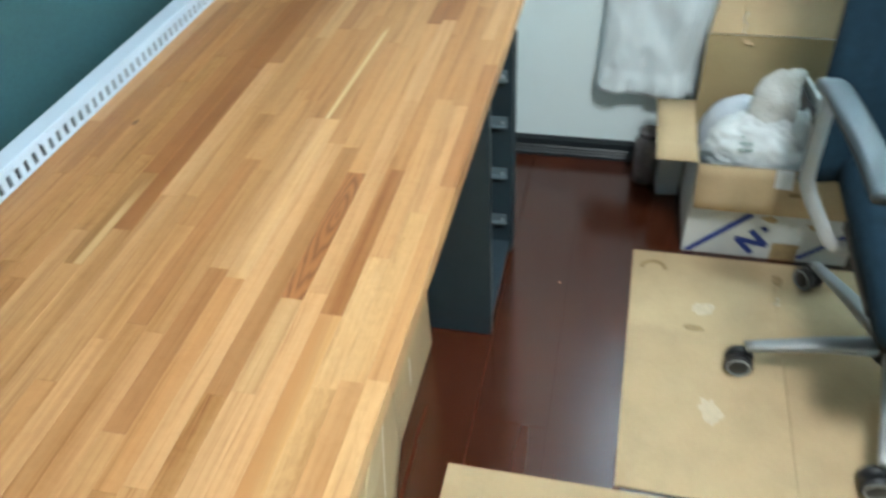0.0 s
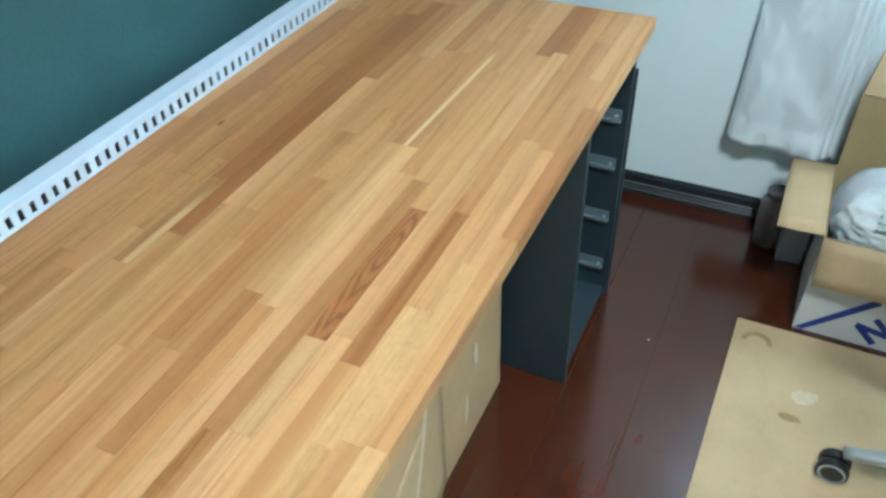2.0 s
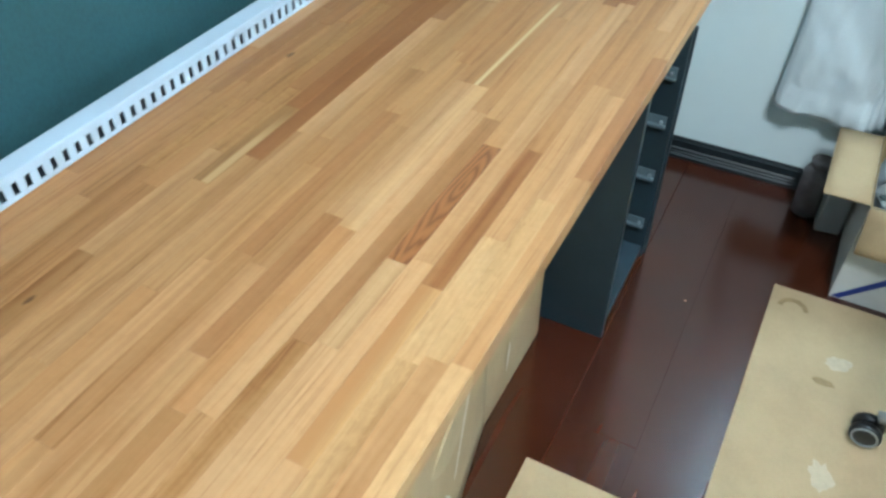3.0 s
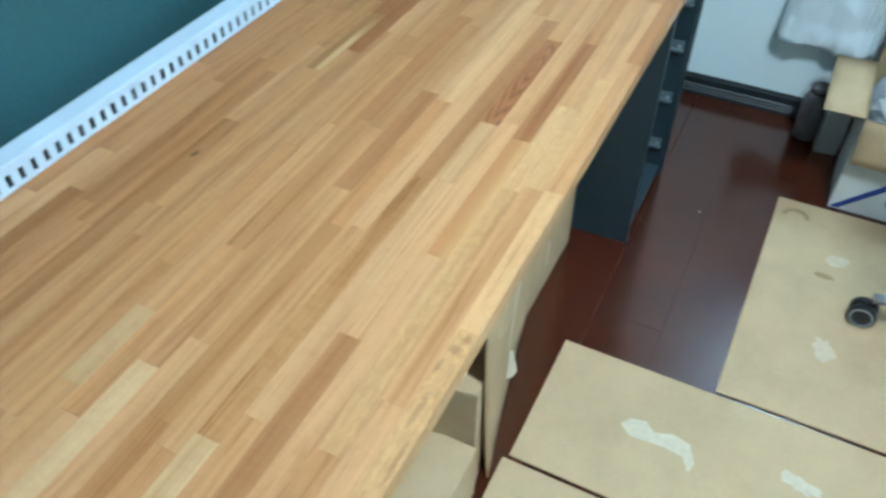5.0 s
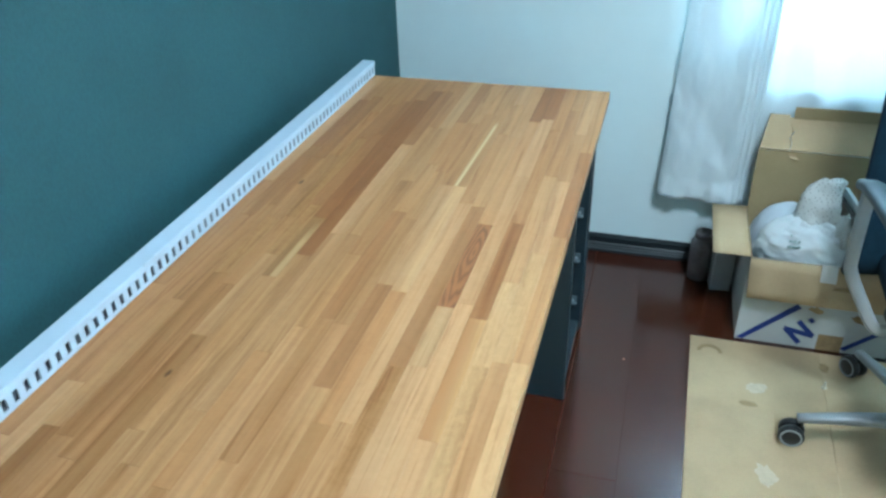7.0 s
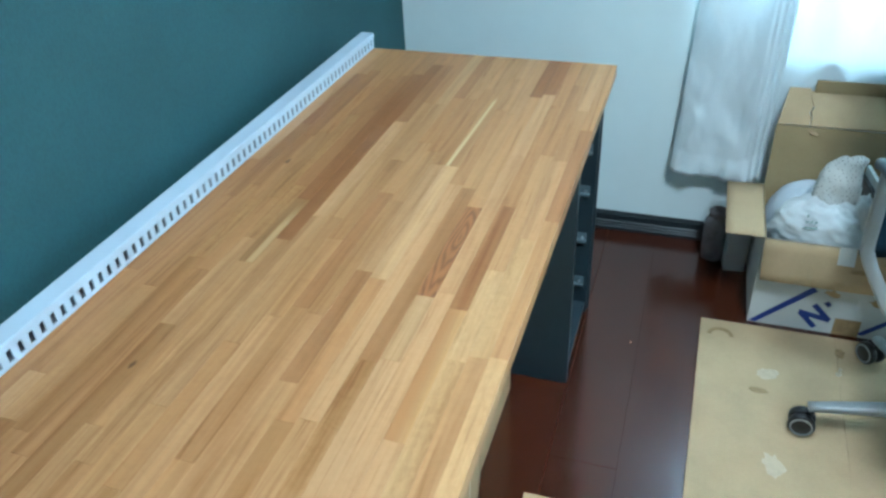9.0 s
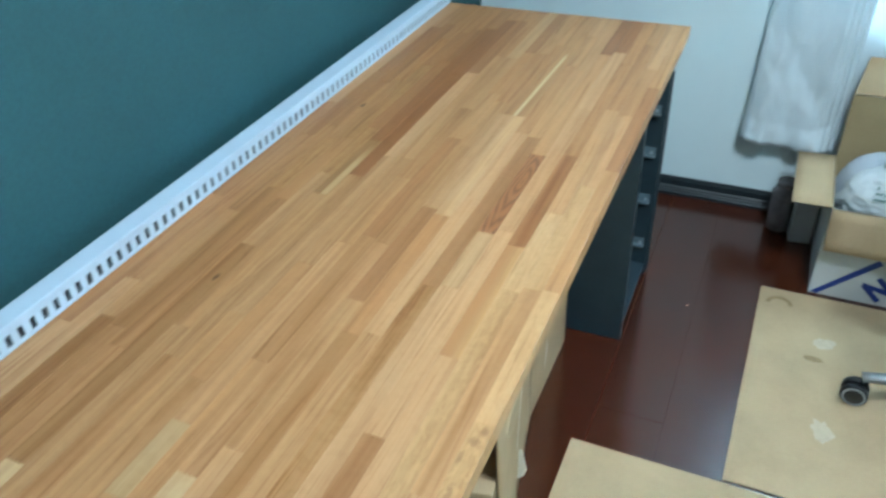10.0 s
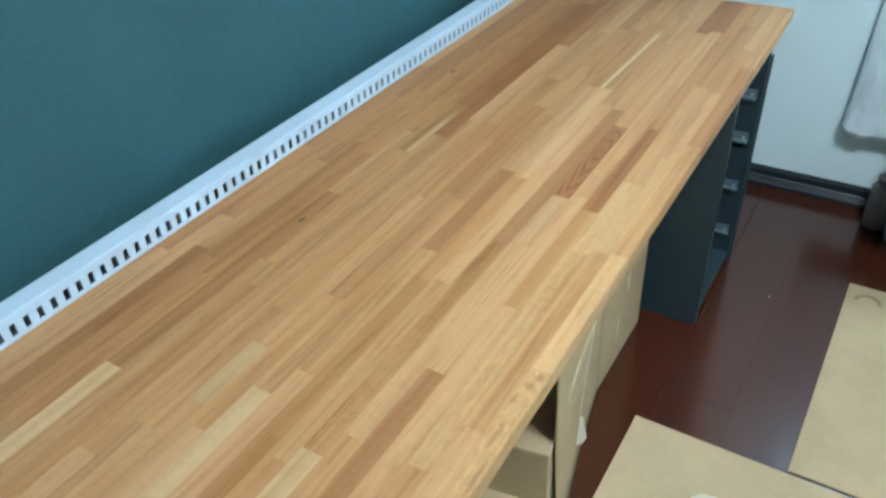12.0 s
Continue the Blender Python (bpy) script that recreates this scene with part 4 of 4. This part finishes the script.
part("drape", drape(0.797, 1.06, 0.250, 2.12, 0.341, 0.007, 1.6, 3.6, flare=0.075, out=0.024), CURTAIN_THICK, cur, "gathered edge of the curtain", True)
part("turned_back_edge", drape(0.803, 1.055, 0.262, 0.765, 0.3655, 0.0, 1.0, 1.1, 60, 60, flare=0.03), CURTAIN_LINE, cur, "edge of the cloth turned back", True)
part("drape", drape(1.0, 2.6, 0.262, 2.12, 0.352, 0.006, 12, 0.4, 220, 50), CURTAIN, cur, "", True)
part("curtain_rail", box_bm(0.74, 2.64, 0.30, 0.33, 2.125, 2.15, bevel=0.003), FRAME, cur)
for x in (0.76, 2.62):
    part("rail_bracket", box_bm(x - 0.012, x + 0.012, 0.30, WY, 2.1502, 2.158), FRAME, cur)

# ---- office chair ----
CHX, CHY = 1.452, -0.385
chair = thing("office_chair", "navy mesh office chair with silver five-star base", "chair", (CHX, CHY, 0.0046))
hub = turned([(0.036, 0.07), (0.04, 0.075), (0.04, 0.12), (0.028, 0.135), (0.026, 0.2), (0.014, 0.205), (0.014, 0.281)], 24)
part("column", hub, BLACKPLASTIC, chair, "black gas column", True)
for i in range(5):
    a = radians(185 + 72 * i)
    c, s = math.cos(a), math.sin(a)
    pts = [(0.03 * c, 0.03 * s, 0.098), (0.15 * c, 0.15 * s, 0.092), (0.285 * c, 0.285 * s, 0.075)]
    part("leg", swept(curve_pts(pts, 6), [0.021 - 0.0008 * k for k in range(13)], [0.014 - 0.0005 * k for k in range(13)]), SILVER, chair, "", True)
    ca = radians(185 + 72 * i + (-11, -78, 40, 80, 10)[i])
    cas = part("caster", box_bm(0.275 * c - 0.006, 0.275 * c + 0.006, 0.275 * s - 0.006, 0.275 * s + 0.006, 0.05, 0.074, bevel=0.003), BLACKPLASTIC, chair)
    for side in (-1, 1):
        w = turned([(0.020, 0), (0.027, 0.002), (0.029, 0.006), (0.029, 0.016), (0.026, 0.019)], 26)
        m = pose(0.29 * c, 0.29 * s, 0.029, 0, 0, math.degrees(ca)) @ pose(0, 0.002 * side, 0, 90 * (-side), 0, 0)
        bmesh.ops.transform(w, matrix=m, verts=w.verts)
        part("wheel", w, BLACKPLASTIC, cas, "", True)
        ring = annulus(0.0205, 0.0245, 0.0192, 0.0205, 26)
        bmesh.ops.transform(ring, matrix=m, verts=ring.verts)
        part("ring", ring, GREYPLASTIC, cas, "grey ring on the wheel")
part("seat_plate", box_bm(-0.13, 0.13, -0.12, 0.14, 0.280, 0.312, bevel=0.01, seg=2), BLACKPLASTIC, chair)
seat = box_bm(-0.150, 0.205, -0.245, 0.235, 0.312, 0.405, bevel=0.042, seg=5)
for v in seat.verts:
    v.co.z += 0.02 * (v.co.x / 0.23) ** 2 + 0.012 * (v.co.y / 0.23)
part("seat", seat, NAVY, chair, "", True)
bk = sheet((-0.215, 0.235, 0.33), (0.44, 0, 0), (0.012, 0.14, 0.63), 0.03, 14, 18, lambda s, t: -0.05 * (1 - (2 * s - 1) ** 2) + 0.02 * math.sin(math.pi * t))
part("backrest", bk, NAVY, chair, "navy mesh backrest", True)
part("back_frame", swept(curve_pts([(-0.02, 0.05, 0.345), (0, 0.24, 0.35), (0.01, 0.30, 0.48), (0.01, 0.34, 0.72)]), 0.03, 0.012), BLACKPLASTIC, chair, "", True)
for side in (-1, 1):
    x = 0.243 * side
    post = curve_pts([(0.10 * side, 0.085, 0.288), (0.150 * side, 0.085, 0.278), (0.195 * side, 0.085, 0.345), (0.232 * side, 0.085, 0.415), (0.240 * side, 0.085, 0.46), (x, 0.085, 0.622)])
    part("arm_post", swept(post, 0.014, 0.009, (0, 1, 0)), ARMPOST, chair, "light grey bent arm post", True)
    pad = curve_pts([(x, 0.11, 0.618), (x - 0.002 * side, 0.06, 0.632), (0.232 * side, -0.03, 0.636), (0.222 * side, -0.15, 0.636), (0.218 * side, -0.24, 0.632)])
    part("arm_pad", swept(pad, 0.024, 0.012), ARMGREY, chair, "grey arm pad", True)

# ---- floor boards, last ----
floor = structure("floor", box_bm(WX - 0.1, EX, NY, WY + 0.02, -0.06, -0.0045), JOINT_GLINT, "glossy red-brown lacquered wooden floor", "floor")
PW, PL = 0.1515, 0.909
cols = int((EX - WX) / PW) + 2
for i in range(-5, cols):
    x0 = 0.629 + i * PW
    x1 = x0 + PW
    x0, x1 = max(x0, WX), min(x1, EX)
    if x1 - x0 < 0.01:
        continue
    y = -0.485 + (0, 0.30, 0.61, 0.15, 0.45, 0.76)[(i - 1) % 6]
    while y < WY:
        y += PL
    while y > NY:
        a, b = max(y - PL, NY), min(y, WY)
        y -= PL
        if b - a < 0.001:
            continue
        soft = 0.0005 if i in (-1, 0) else 0.00012
        # the wider gap at x 0.629 bares the pale joint as a painted glint
        bm = box_bm(x0 + (0.0006 if i == 0 else 0.00003), x1 - (0.0006 if i == -1 else 0.00003), a + 0.00015, b - 0.00015, -0.0044, 0.0)
        bmesh.ops.bevel(bm, geom=[e for e in bm.edges if all(v.co.z > -0.001 for v in e.verts)], offset=soft, segments=1, affect="EDGES")
        part("floor_board", bm, FLOOR, floor)
